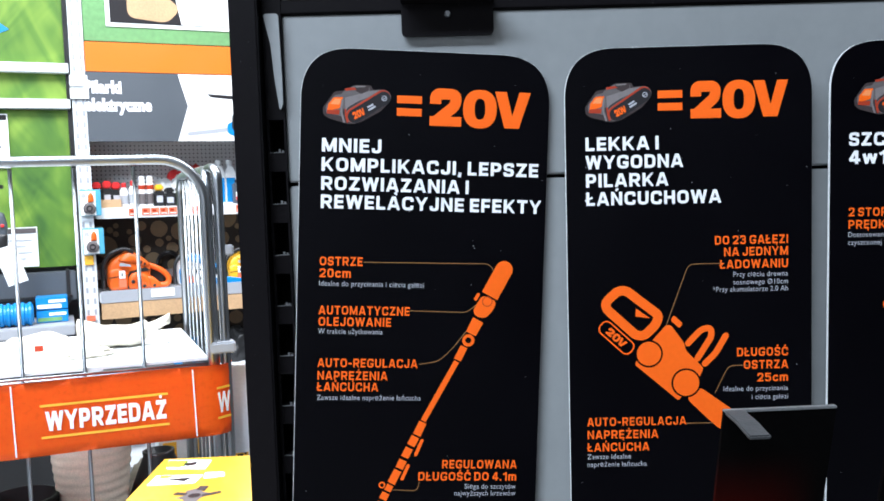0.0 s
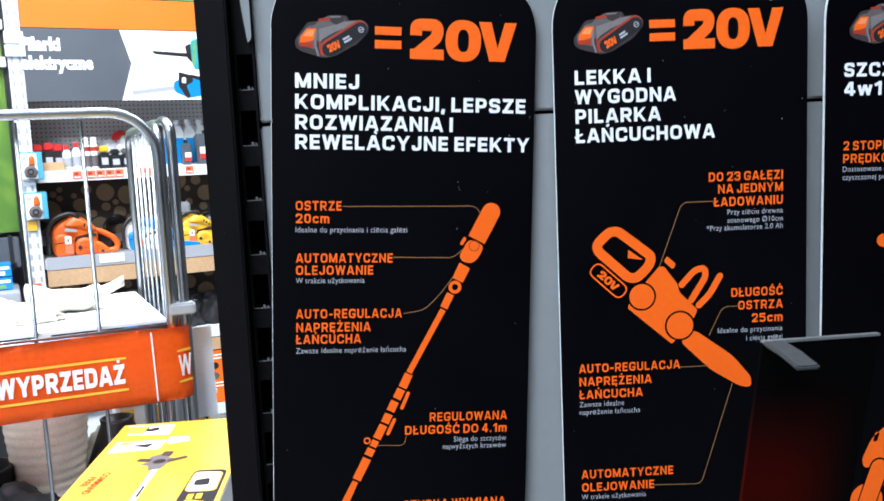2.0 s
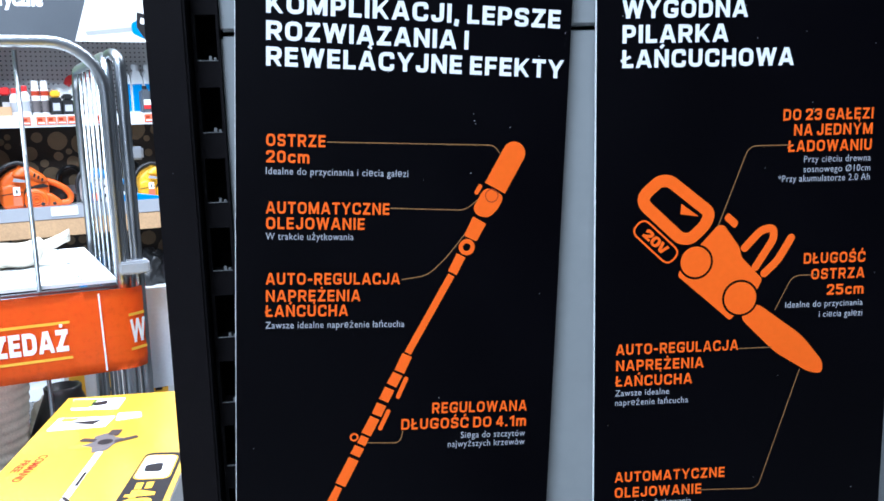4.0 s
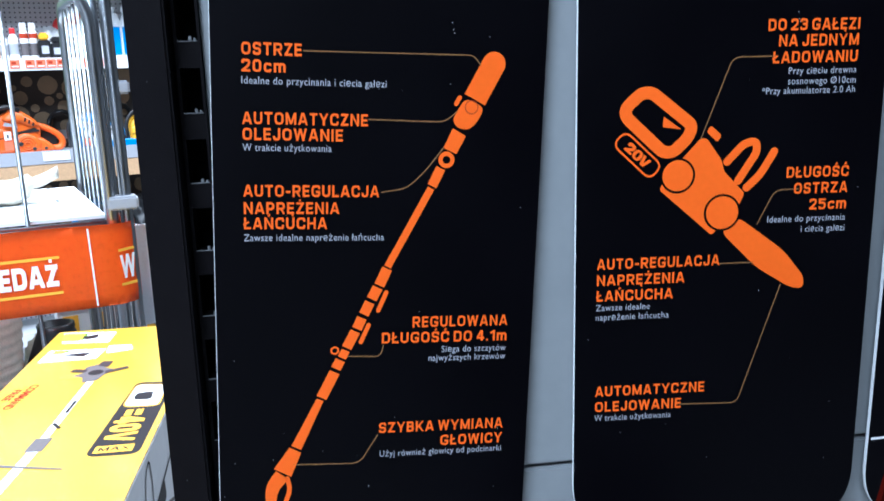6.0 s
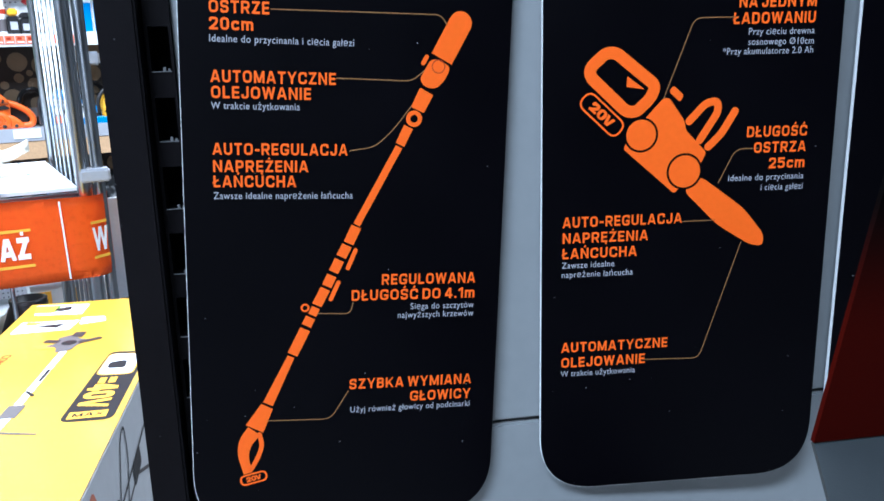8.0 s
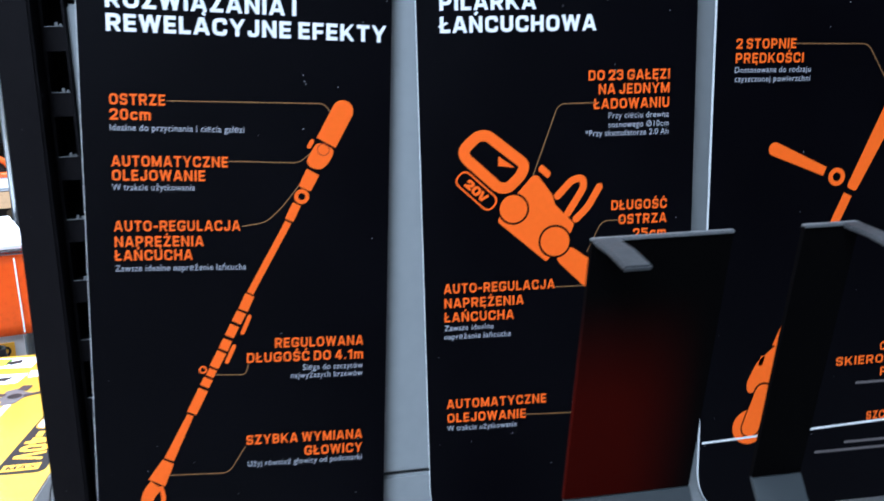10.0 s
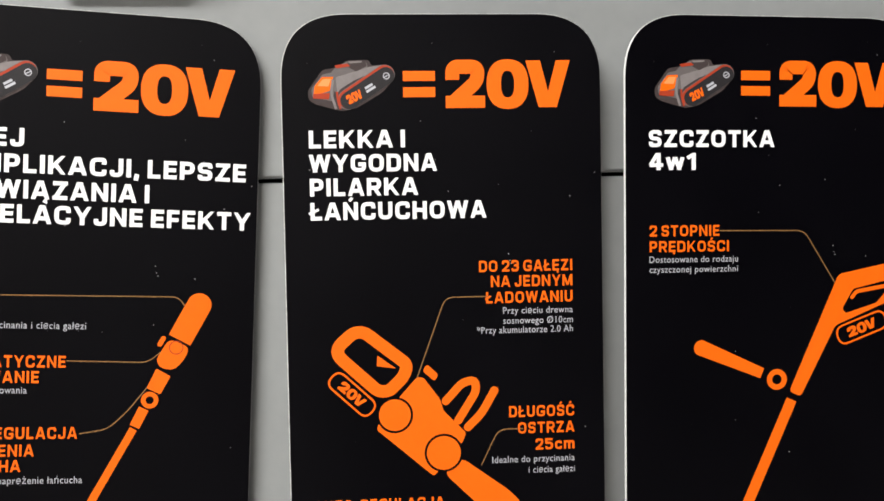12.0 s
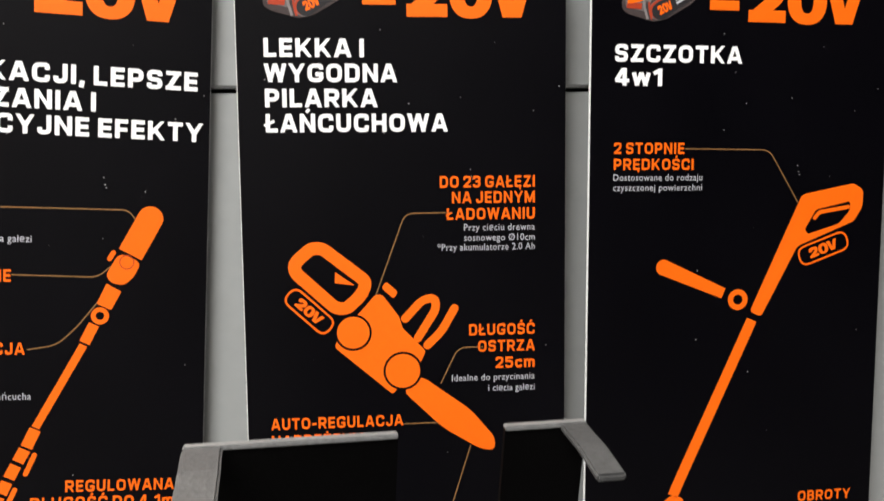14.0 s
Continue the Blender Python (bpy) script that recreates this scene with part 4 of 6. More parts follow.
sticker = on_top("voltage_badge", flat(rounded([(-0.190, 1.250), (-0.146, 1.244), (-0.147, 1.048), (-0.198, 1.050)], 0.012), 0), INK_DARK, label="charcoal badge with yellow lettering 40V MAX")
on_top("badge_frame", flat(rounded([(-0.1885, 1.2425), (-0.1500, 1.2365), (-0.1500, 1.1690), (-0.1905, 1.1730)], 0.010), 0.00015), YELLOW_INK, sticker)
on_top("badge_window", flat(rounded([(-0.187, 1.240), (-0.152, 1.234), (-0.152, 1.172), (-0.189, 1.176)], 0.009), 0.0003), PHOTO_WHITE, sticker)
on_top("badge_battery", flat(rounded([(-0.183, 1.212), (-0.164, 1.216), (-0.162, 1.190), (-0.182, 1.192)], 0.006), 0.0005), INK_DARK, sticker)
turn = pose(-0.189, 1.163, 0.0004, 0, 0, -90)
on_top("badge_lettering", bold_words("=40V", 0, 0, 0.082, 0.031, 0, 0.24, 0.07, turn), YELLOW_INK, sticker)
on_top("badge_strip", flat(rect(-0.192, -0.155, 1.056, 1.072), 0.0003), YELLOW_INK, sticker)
on_top("badge_small_lettering", bold_words("MAX", -0.188, 1.0595, 0.030, 0.009, 0.0005, 0.2), INK_DARK, sticker)
pic = on_top("trimmer_picture", stroke([(-0.247, 1.265), (-0.2505, 1.10)], 0.008, 0.0001, caps=False), PHOTO_WHITE, label="printed picture of a long-shafted cutter")
on_top("lower_shaft", stroke([(-0.2515, 1.075), (-0.259, 0.95)], 0.010, 0.0001, caps=False), PHOTO_WHITE, pic)
on_top("shaft_grip", stroke([(-0.2502, 1.104), (-0.2518, 1.072)], 0.017, 0.0003, caps=False), INK_GREY, pic)
on_top("cutter_head", flat(rounded([(-0.256, 1.262), (-0.240, 1.268), (-0.236, 1.288), (-0.222, 1.302), (-0.238, 1.310), (-0.252, 1.328), (-0.266, 1.318), (-0.262, 1.298), (-0.276, 1.288), (-0.260, 1.282)], 0.004), 0.0003), INK_GREY, pic)
for pts in ([(-0.262, 1.298), (-0.282, 1.304), (-0.278, 1.314), (-0.260, 1.308)], [(-0.236, 1.290), (-0.210, 1.304), (-0.214, 1.312), (-0.238, 1.300)], [(-0.252, 1.322), (-0.250, 1.338), (-0.236, 1.336), (-0.238, 1.314)]):
    on_top("cutter_tooth", flat(rounded(pts, 0.003), 0.0005), INK_BODY, pic)
on_top("hub", flat(disc(-0.248, 1.296, 0.009, 16), 0.0006), INK_DARK, pic)
on_top("shaft_ring", stroke([(-0.2466, 1.205), (-0.2474, 1.168)], 0.0035, 0.0004, caps=False), INK_DARK, pic)
on_top("shaft_lever", stroke([(-0.2515, 1.140), (-0.243, 1.128)], 0.004, 0.0004, caps=True), INK_DARK, pic)
on_top("cutter_glow", flat(rounded([(-0.290, 1.290), (-0.262, 1.296), (-0.262, 1.280), (-0.285, 1.278)], 0.004), 0.0002), YELLOW_INK, pic)
on_top("spare_blade", stroke([(-0.275, 1.046), (-0.212, 1.028)], 0.0055, 0.0003, w_end=0.003), INK_GREY, pic)
for nm, pts, gp, dp in (("photo", [(-0.336, 1.478), (-0.262, 1.468), (-0.262, 1.420), (-0.326, 1.428)], [(-0.334, 1.474), (-0.300, 1.469), (-0.300, 1.438), (-0.328, 1.442)], [(-0.306, 1.452), (-0.285, 1.462), (-0.282, 1.445), (-0.296, 1.438)]),
                        ("photo", [(-0.332, 1.398), (-0.258, 1.392), (-0.262, 1.352), (-0.334, 1.350)], [(-0.326, 1.396), (-0.304, 1.393), (-0.306, 1.385), (-0.322, 1.385)], [(-0.314, 1.376), (-0.272, 1.380), (-0.280, 1.364), (-0.279, 1.362)])):
    ph = on_top(nm, flat(rounded(pts, 0.003), 0.0001), PHOTO_WHITE)
    on_top("greenery", flat(gp, 0.0003), GRASS, ph)
    on_top("tool_shape", flat(rounded(dp, 0.004), 0.0005), INK_DARK, ph)
    on_top("warm_patch", flat(rounded([(x * 0.9 - 0.034, y - 0.004) for x, y in gp], 0.003), 0.0004), YELLOW_INK, ph)
on_top("plain_mark", flat(rounded([(-0.258, 1.404), (-0.228, 1.402), (-0.222, 1.380), (-0.254, 1.372)], 0.004), 0.0001), PHOTO_WHITE)
turn = pose(-0.314, 1.268, 0.0002, 0, 0, -97)
on_top("lettering", words("COMMAND", 0, 0, 0.075, 0.010, 0, 0.03, 1.0, turn), INK_RED)
turn = pose(-0.329, 1.255, 0.0002, 0, 0, -97)
on_top("lettering", words("FREE", 0, 0, 0.034, 0.009, 0, 0.03, 1.0, turn), INK_RED)
SIDE = pose(0.1028, 0, 0, 90, 0, 90)
sp = part("side_picture", stroke([(-0.15, 0.16), (0.0, 0.190), (0.10, 0.155)], 0.004, 0, caps=False), INK_GREY, carton, "printed line picture on the white side")
sp.matrix_local = SIDE
for nm, bm, mt in (("picture_handle", flat(rounded([(-0.215, 0.236), (-0.165, 0.262), (-0.150, 0.235), (-0.158, 0.190), (-0.215, 0.168)], 0.012), 0.0002), SAW_ORANGE),
                   ("handle_sheen", flat(rounded([(-0.200, 0.228), (-0.170, 0.244), (-0.168, 0.222), (-0.196, 0.206)], 0.008), 0.0003), INK_BLOCK),
                   ("picture_body", flat(rounded([(-0.140, 0.196), (-0.105, 0.214), (-0.080, 0.206), (-0.086, 0.176), (-0.128, 0.166)], 0.008), 0.0003), INK_DARK),
                   ("picture_head", flat(rounded([(-0.02, 0.204), (0.02, 0.214), (0.024, 0.192), (-0.014, 0.182)], 0.006), 0.0003), INK_DARK),
                   ("picture_wire", stroke(bend([(-0.085, 0.185), (-0.055, 0.255), (-0.036, 0.262), (-0.030, 0.225), (-0.060, 0.160)], 0.02), 0.0030, 0.0004, caps=False), INK_DARK),
                   ("picture_rod", stroke([(-0.10, 0.192), (0.10, 0.228)], 0.0036, 0.00045, caps=False), INK_DARK)):
    part(nm, bm, mt, sp)
part("plinth_board", box(-0.35, -0.135, 0.69, 1.49, 0.0, 0.799, 0.003), CARTON_WHITE)
tagged(bpy.data.objects["plinth_board"], "plain white carton standing under the yellow one", "carton")
bpy.data.objects["plinth_board"].name = "white_carton"

# ---- sale cage trolley ----
CX, CY, CA = -0.262, 1.585, 17.0
cage = thing("cage_trolley", pose(CX, CY, 0, 0, 0, CA), "zinc wire cage trolley wrapped in sale tape", "trolley")
W, D, RZ = 0.80, 0.42, 1.573


def arc_path(x0, x1, z0, z1, r, y):
    """Up one side, over a bend, along the top and down the other side."""
    pts = [(x1, y, z0)]
    pts += [(x1 - r + r * math.cos(a), y, z1 - r + r * math.sin(a)) for a in [math.pi / 2 * k / 8 for k in range(9)]]
    pts += [(x0 + r + r * math.cos(a), y, z1 - r + r * math.sin(a)) for a in [math.pi / 2 + math.pi / 2 * k / 8 for k in range(9)]]
    return pts + [(x0, y, z0)]


part("front_frame", tube(arc_path(-W, -0.0185, 0.12, RZ, 0.075, 0), 0.0088, 12), CHROME, cage, smooth=True)
for k in range(8):
    x = -0.133 - 0.0955 * k
    part("front_wire", tube([(x, 0.004, 0.14), (x, 0.004, 0.9), (x, 0.004, RZ - 0.012)], 0.0032, 8), CHROME, cage, smooth=True)


def side_path(y0, y1, z0, z1, r, x):
    return [(x, p[0], p[2]) for p in arc_path(y0, y1, z0, z1, r, 0)]


SH = -0.080
part("side_frame", tube([(p[0] + SH * (p[1] - 0.028), p[1], p[2]) for p in side_path(0.028, D, 0.12, RZ - 0.018, 0.04, -0.012)], 0.0085, 12), CHROME, cage, smooth=True)
for k in range(6):
    y = 0.075 + 0.058 * k
    x = -0.012 + SH * (y - 0.028)
    part("side_wire", tube([(x, y, 0.14), (x, y, 0.9), (x, y, RZ - 0.022)], 0.0027, 8), CHROME, cage, smooth=True)
hoop = [(0.0055, 0.010, 0.12), (0.0055, 0.010, 0.8)]
hoop += [(-0.003 + 0.0085 * math.cos(a), 0.033 - 0.023 * math.cos(a), 1.536 + 0.022 * math.sin(a)) for a in [math.pi * k / 12 for k in range(13)]]
part("corner_hoop", tube(hoop + [(-0.0115, 0.056, 0.8), (-0.0115, 0.056, 0.12)], 0.0088, 12), CHROME, cage, smooth=True)
part("corner_tube", tube([(0.0065, 0.050, 0.12), (0.0065, 0.050, 0.8), (0.0065, 0.050, 1.54)], 0.006, 12), CHROME, cage, smooth=True)
part("label_sleeve", box(0.018, 0.053, 0.062, 0.066, 1.026, 1.193, 0.001), SLEEVE, cage, "milky plastic label sleeve")
part("side_frame_far", tube(side_path(0.0, D, 0.12, 1.2, 0.05, -W), 0.0085, 12), CHROME, cage, smooth=True)
part("rear_frame", tube(arc_path(-W, -0.05, 0.12, 1.2, 0.05, D), 0.0085, 12), CHROME, cage, smooth=True)
part("clamp", box(-0.022, 0.022, -0.013, 0.02, 1.229, 1.249, 0.003), GREY_STEEL, cage, "pale grey corner clamp")
part("side_clip", box(0.010, 0.028, 0.004, 0.018, 1.400, 1.420, 0.003), GREY_STEEL, cage)
for y in (0.006, D * 0.5, D - 0.01):
    part("deck_bar", tube([(-W, y, 1.205), (-W * 0.5, y, 1.205), (-0.018, y, 1.205)], 0.005, 8), CHROME, cage, smooth=True)
part("shelf_sheet", slab([(-W + 0.01, 0.010), (-0.026, 0.010), (-0.058, D - 0.012), (-W + 0.01, D - 0.012)], 1.2165, 1.222), SHEET, cage, "white sheet laid on the upper deck")
part("front_deck_wire", tube([(-W, -0.002, 1.2135), (-W * 0.5, -0.002, 1.2135), (-0.02, -0.002, 1.2135)], 0.0026, 8), CHROME, cage, smooth=True)
part("lower_deck", box(-W + 0.01, -0.004, 0.010, D - 0.012, 0.62, 0.635, 0.002), GREY_STEEL, cage, "lower wire deck")
for k in range(13):
    y = 0.03 + 0.03 * k
    part("deck_rod", tube([(-0.075 + SH * y, y, 1.2225), (-0.014 + SH * y, y, 1.2065)], 0.0026, 6), CHROME, cage, smooth=True)
for x in (-W + 0.03, -0.03):
    for y in (0.03, D - 0.03):
        wh = lathe([(0.02, -0.014), (0.05, -0.012), (0.05, 0.012), (0.02, 0.014)], 16)
        wh.transform(pose(x, y, 0.05, 90, 0, 0))
        part("wheel", wh, BLACK_PLASTIC, cage)
        part("wheel_fork", box(x - 0.014, x + 0.014, y - 0.02, y + 0.02, 0.06, 0.13, 0.003), CHROME, cage)

# sale tape
tape = thing("sale_tape", pose(CX, CY, 0, 0, 0, CA), "orange-red plastic sale tape with white WYPRZEDAŻ lettering", "tape")


def tape_band(z0, z1):
    """A tape along the front that turns round the corner, slightly wavy."""
    path = [(-0.845 + 0.035 * k, -0.0155) for k in range(24)] + [(-0.022, -0.0155), (-0.010, -0.013), (0.002, -0.006), (0.0110, 0.006), (0.0160, 0.03), (0.0155, 0.05)]
    bm = bmesh.new()
    rows = []
    for i, (x, y) in enumerate(path):
        col = []
        for j in range(9):
            t = j / 8
            wv = 0.0024 * noise.noise((x * 9, t * 2.5, 0.3)) + 0.0012 * math.sin(t * 9 + x * 6) + (0.0012 if j == 4 else 0)
            zz = z0 + (z1 - z0) * t + 0.004 * noise.noise((x * 4, 7.0 + t, 0))
            col.append(bm.verts.new((x, y - abs(wv), zz)))
        rows.append(col)
    for a, b in zip(rows, rows[1:]):
        for j in range(8):
            bm.faces.new((a[j], b[j], b[j + 1], a[j + 1]))
    return bm


bm = tape_band(1.086, 1.210)
bmesh.ops.solidify(bm, geom=bm.faces[:], thickness=0.0006)
part("band", bm, BANNER, tape, smooth=True)
FRONT = pose(0, -0.0196, 0, 90, 0, 0)


def on_tape(name, bm, material, label="", m=FRONT):
    bm.transform(m)
    return part(name, bm, material, tape, label)


for x0 in (-0.297, -0.657):
    on_tape("lettering", bold_words("WYPRZEDAŻ", x0 + 0.006, 1.1268, 0.190, 0.0330, 0, 0.24, 0.11), INK_WHITE, "white capital letters")
    for z in (1.1695, 1.1165):
        on_tape("yellow_line", flat(rect(x0 - 0.002, x0 + 0.200, z - 0.0022, z + 0.0022), 0), YELLOW_INK)
for x in (-0.0545, -0.3405, -0.4145, -0.7005):
    on_tape("white_line", flat([(x - 0.0012, 1.207), (x + 0.0012, 1.207), (x + 0.0035, 1.089), (x + 0.0011, 1.089)], 0), INK_WHITE)
WRAP = pose(-0.0135, -0.0182, 0, 90, 0, 34)
on_tape("lettering", bold_words("W", 0.0, 1.1255, 0.026, 0.0365, 0, 0.20), INK_WHITE, "", WRAP)
for z in (1.1695, 1.1165):
    on_tape("yellow_line", flat(rect(-0.002, 0.027, z - 0.0022, z + 0.0022), 0), YELLOW_INK, "", WRAP)

# things on and in the trolley


def lump(name, m, sx, sy, sz, material, label, category, amp=0.25, freq=2.2, seed=0.0, flatten=True):
    bm = bmesh.new()
    bmesh.ops.create_icosphere(bm, subdivisions=4, radius=1)
    for v in bm.verts:
        k = 1 + amp * noise.noise(v.co * freq + Vector((seed, 0, 0))) + amp * 0.4 * noise.noise(v.co * freq * 3 + Vector((seed, 5, 0)))
        v.co = Vector((v.co.x * sx * k, v.co.y * sy * k, max(v.co.z * k, -0.55) * sz if flatten else v.co.z * k * sz))
    low = min(v.co.z for v in bm.verts)
    bmesh.ops.translate(bm, verts=bm.verts, vec=(0, 0, -low))
    ob = part(name, bm, material, None, label, smooth=True)
    ob.matrix_world = m
    return tagged(ob, category=category)


def in_cage(x, y, z, turn=0):
    return pose(CX, CY, 0, 0, 0, CA) @ pose(x, y, z, 0, 0, turn)


def scoop():
    """A boat-shaped white moulding with a raised tail."""
    bm = bmesh.new()
    rows = []
    n = 26
    for i in range(n):
        t = i / (n - 1)
        x = -0.085 + 0.17 * t
        half = 0.036 * math.sin(math.pi * min(1, t * 1.18 + 0.06)) ** 0.6 + 0.006 if t < 0.74 else 0.012 - 0.006 * (t - 0.74)
        lift = 0.030 * max(0, abs(t - 0.45) * 1.7 - 0.25) ** 1.2
        col = []
        for j in range(14):
            a = 2 * math.pi * j / 14
            zz = 0.013 + lift + (0.012 if math.sin(a) < 0 else 0.008) * math.sin(a) * (1.5 if t < 0.74 else 0.7)
            col.append(bm.verts.new((x, half * math.cos(a), zz + 0.003 * noise.noise((x * 40, a, 1)))))
        rows.append(col)
    for a, b in zip(rows, rows[1:]):
        for j in range(14):
            bm.faces.new((a[j], a[(j + 1) % 14], b[(j + 1) % 14], b[j]))
    bm.faces.new(rows[0][::-1])
    bm.faces.new(rows[-1])
    bmesh.ops.recalc_face_normals(bm, faces=bm.faces)
    low = min(v.co.z for v in bm.verts)
    bmesh.ops.translate(bm, verts=bm.verts, vec=(0, 0, -low))
    return bm


ob = part("white_dish", scoop(), CLOTH, None, "cream boat-shaped dish on the white sheet", smooth=True)
ob.matrix_world = in_cage(-0.168, 0.215, 1.222, -8) @ Matrix.Diagonal((1.0, 1.0, 1.35, 1.0))
tagged(ob, category="dish")
bag = thing("cloth_bag", in_cage(-0.318, 0.150, 1.222, 4), "flat cream cloth bag with a small red label", "bag")


def soft_bag():
    """A half-empty bag lying flat: a low pillow with drawn-in ends and creases."""
    bm = bmesh.new()
    bmesh.ops.create_grid(bm, x_segments=28, y_segments=16, size=1)
    for v in bm.verts:
        x, y = v.co.x, v.co.y
        k = (1 - abs(x) ** 5) * (1 - abs(y) ** 4)
        z = 0.050 * k ** 0.5 * (0.85 + 0.22 * noise.noise((x * 1.5, y * 1.5, 4.0)) - 0.06 * abs(noise.noise((x * 3 + y, y * 2.5, 1.0))))
        v.co = Vector((x * 0.062 + 0.004 * noise.noise((y * 3, 1, 0)), y * 0.052, max(0.0, z)))
    return bm


part("body", soft_bag(), CLOTH, bag, smooth=True)
lb = slab(rounded(rect(-0.007, 0.007, -0.005, 0.005), 0.001), 0, 0.0008)
lb.transform(pose(0.006, -0.0515, 0.026, 78, 0, 0))
part("sewn_label", lb, INK_RED, bag, "small red sewn label")
lump("folded_cloth", in_cage(-0.232, 0.120, 1.222, 10), 0.045, 0.022, 0.012, CLOTH, "crumpled cream cloth on the white sheet", "cloth", 0.35, 2.4, 12.0)


def rope_basket():
    prof = []
    for k in range(45):
        t = k / 44
        prof.append((0.056 + 0.018 * t + 0.0026 * abs(math.sin(t * math.pi * 11)), 0.0 + 0.19 * t))
    inner = [(r - 0.008, h) for r, h in prof[::-4]]
    return lathe(prof + inner, 32)


basket = thing("rope_basket", in_cage(-0.240, 0.20, 0.872), "cream coiled rope basket standing in the trolley", "basket")
part("body", rope_basket(), BASKET, basket, smooth=True)
part("rim", tube([(0.0725 * math.cos(2 * math.pi * k / 32), 0.0725 * math.sin(2 * math.pi * k / 32), 0.191) for k in range(33)], 0.0045, 8), BASKET, basket, "thick rope rim", smooth=True)
bx = part("grey_crate", box(-0.38, -0.02, -0.17, 0.17, 0, 0.235, 0.006), BLACK_PLASTIC, None, "dark plastic crate on the lower deck")
bx.matrix_world = in_cage(-0.03, 0.21, 0.635)
tagged(bx, category="crate")
ob = part("dark_vase", lathe([(0.045, 0), (0.066, 0.006), (0.068, 0.03), (0.050, 0.08), (0.030, 0.130), (0.031, 0.140), (0.026, 0.141), (0.024, 0.12)], 28), BLACK_PLASTIC, None, "matt black vase beside the basket", smooth=True)
ob.matrix_world = in_cage(-0.118, 0.21, 0.870)
tagged(ob, category="vase")
ob = part("dark_pot", lathe([(0.045, 0), (0.058, 0.005), (0.062, 0.09), (0.064, 0.095), (0.058, 0.096), (0.055, 0.02)], 24), INK_DARK, None, "dark glazed pot beside the basket", smooth=True)
ob.matrix_world = in_cage(-0.36, 0.17, 0.870)
tagged(ob, category="pot")
lump("crumpled_bag", in_cage(-0.15, 0.09, 0.870, 20), 0.085, 0.05, 0.030, BLACK_PLASTIC, "crumpled black bag in the trolley", "bag", 0.35, 2.0, 3.1)
lump("crumpled_bag", in_cage(-0.30, 0.09, 0.870, -10), 0.085, 0.055, 0.050, BLACK_PLASTIC, "crumpled black bag in the trolley", "bag", 0.35, 2.0, 8.4)
lump("white_bag", in_cage(-0.13, 0.31, 0.870, 0), 0.05, 0.05, 0.06, CLOTH, "crumpled white bag in the trolley", "bag", 0.3, 2.0, 5.0)
for x, y, marks in ((-0.068, 0.56, (-0.030, 0.024)), (0.044, 0.53, (0.018,))):
    c = thing("white_bin", in_cage(x, y, 0, 4), "white bin carrying yellow and black hazard stickers", "bin", "white bins behind the trolley")
    part("body", box(-0.053, 0.053, -0.06, 0.06, 0, 0.965, 0.006), WHITE_PLASTIC, c)
    part("rim", box(-0.0555, 0.0555, -0.0625, 0.0625, 0.955, 0.972, 0.004), WHITE_PLASTIC, c)
    for u in marks:
        st = part("sticker", box(u - 0.015, u + 0.015, -0.0615, -0.0602, 0.892, 0.945, 0.0004), YELLOW_INK, c, "yellow sticker")
        b2 = ring(u - 0.003, 0.927, 0.0105, 0.0055, 0)
        stroke([(u - 0.006, 0.922), (u + 0.009, 0.906)], 0.006, 0.0001, b2)
        flat(rect(u - 0.011, u + 0.003, 0.898, 0.906), 0, b2)
        b2.transform(pose(0, -0.0620, 0, 90, 0, 0))
        part("sticker_mark", b2, INK_DARK, st)
# ---- far shelves ----
FX, FY, FA = -0.878, 3.30, 22.0
FAR = pose(FX, FY, -0.015, 0, 0, FA)
unit = thing("saw_shelving", FAR, "white shop shelving with electric saws, bottles and sign", "shelving")


def far_box(name, s0, s1, y0, y1, z0, z1, material, parent=unit, label="", bevel=0.0):
    return part(name, box(s0, s1, y0, y1, z0, z1, bevel), material, parent, label)


far_box("back_panel", -0.21, 1.2, 0.245, 0.275, 0.015, 2.6, PEGBOARD, label="grey perforated back panel")
far_box("log_panel", -0.21, 1.2, 0.230, 0.244, 0.62, 1.47, LOG_DARK, label="dark panel printed with stacked logs")
for z0, y0 in ((1.47, 0.0), (1.16, 0.0), (0.84, 0.0), (0.12, 0.0)):
    far_box("shelf_board", -0.21, 1.2, y0, 0.2295, z0, z0 + 0.035, WHITE_STEEL, bevel=0.002)
far_box("price_rail", -0.205, 1.2, -0.006, 0.002, 1.468, 1.508, WHITE_STEEL, label="white price rail")
far_box("price_rail", -0.205, 1.2, -0.006, 0.002, 1.158, 1.202, GREY_STEEL, label="grey price rail")
far_box("wood_front", -0.205, 1.2, -0.004, 0.012, 1.098, 1.156, WOOD, label="light wooden front board")
far_box("wood_front", -0.205, 1.2, -0.004, 0.012, 0.79, 0.838, WOOD, label="light wooden front board")
far_box("price_rail", -0.205, 1.2, -0.006, 0.002, 0.842, 0.882, WHITE_STEEL, label="white price rail")
for s in (-0.078, -0.032, 0.0, 0.032, 0.064, 0.150, 0.182, 0.314, 0.399):
    tg = far_box("price_tag", s - 0.0145, s + 0.0145, -0.0085, -0.0065, 1.476, 1.503, TAG_RED)
    far_box("tag_print", s - 0.010, s + 0.004, -0.0095, -0.0088, 1.489, 1.498, INK_RED, tg)
    far_box("tag_print", s - 0.010, s + 0.011, -0.0095, -0.0088, 1.480, 1.4835, SHEET, tg)
far_box("price_label", -0.03, 0.055, -0.0085, -0.0065, 1.168, 1.198, PHOTO_WHITE)
far_box("orange_sheet", 0.02, 1.2, -0.002, 0.004, 0.58, 0.785, BANNER, label="orange printed front sheet")
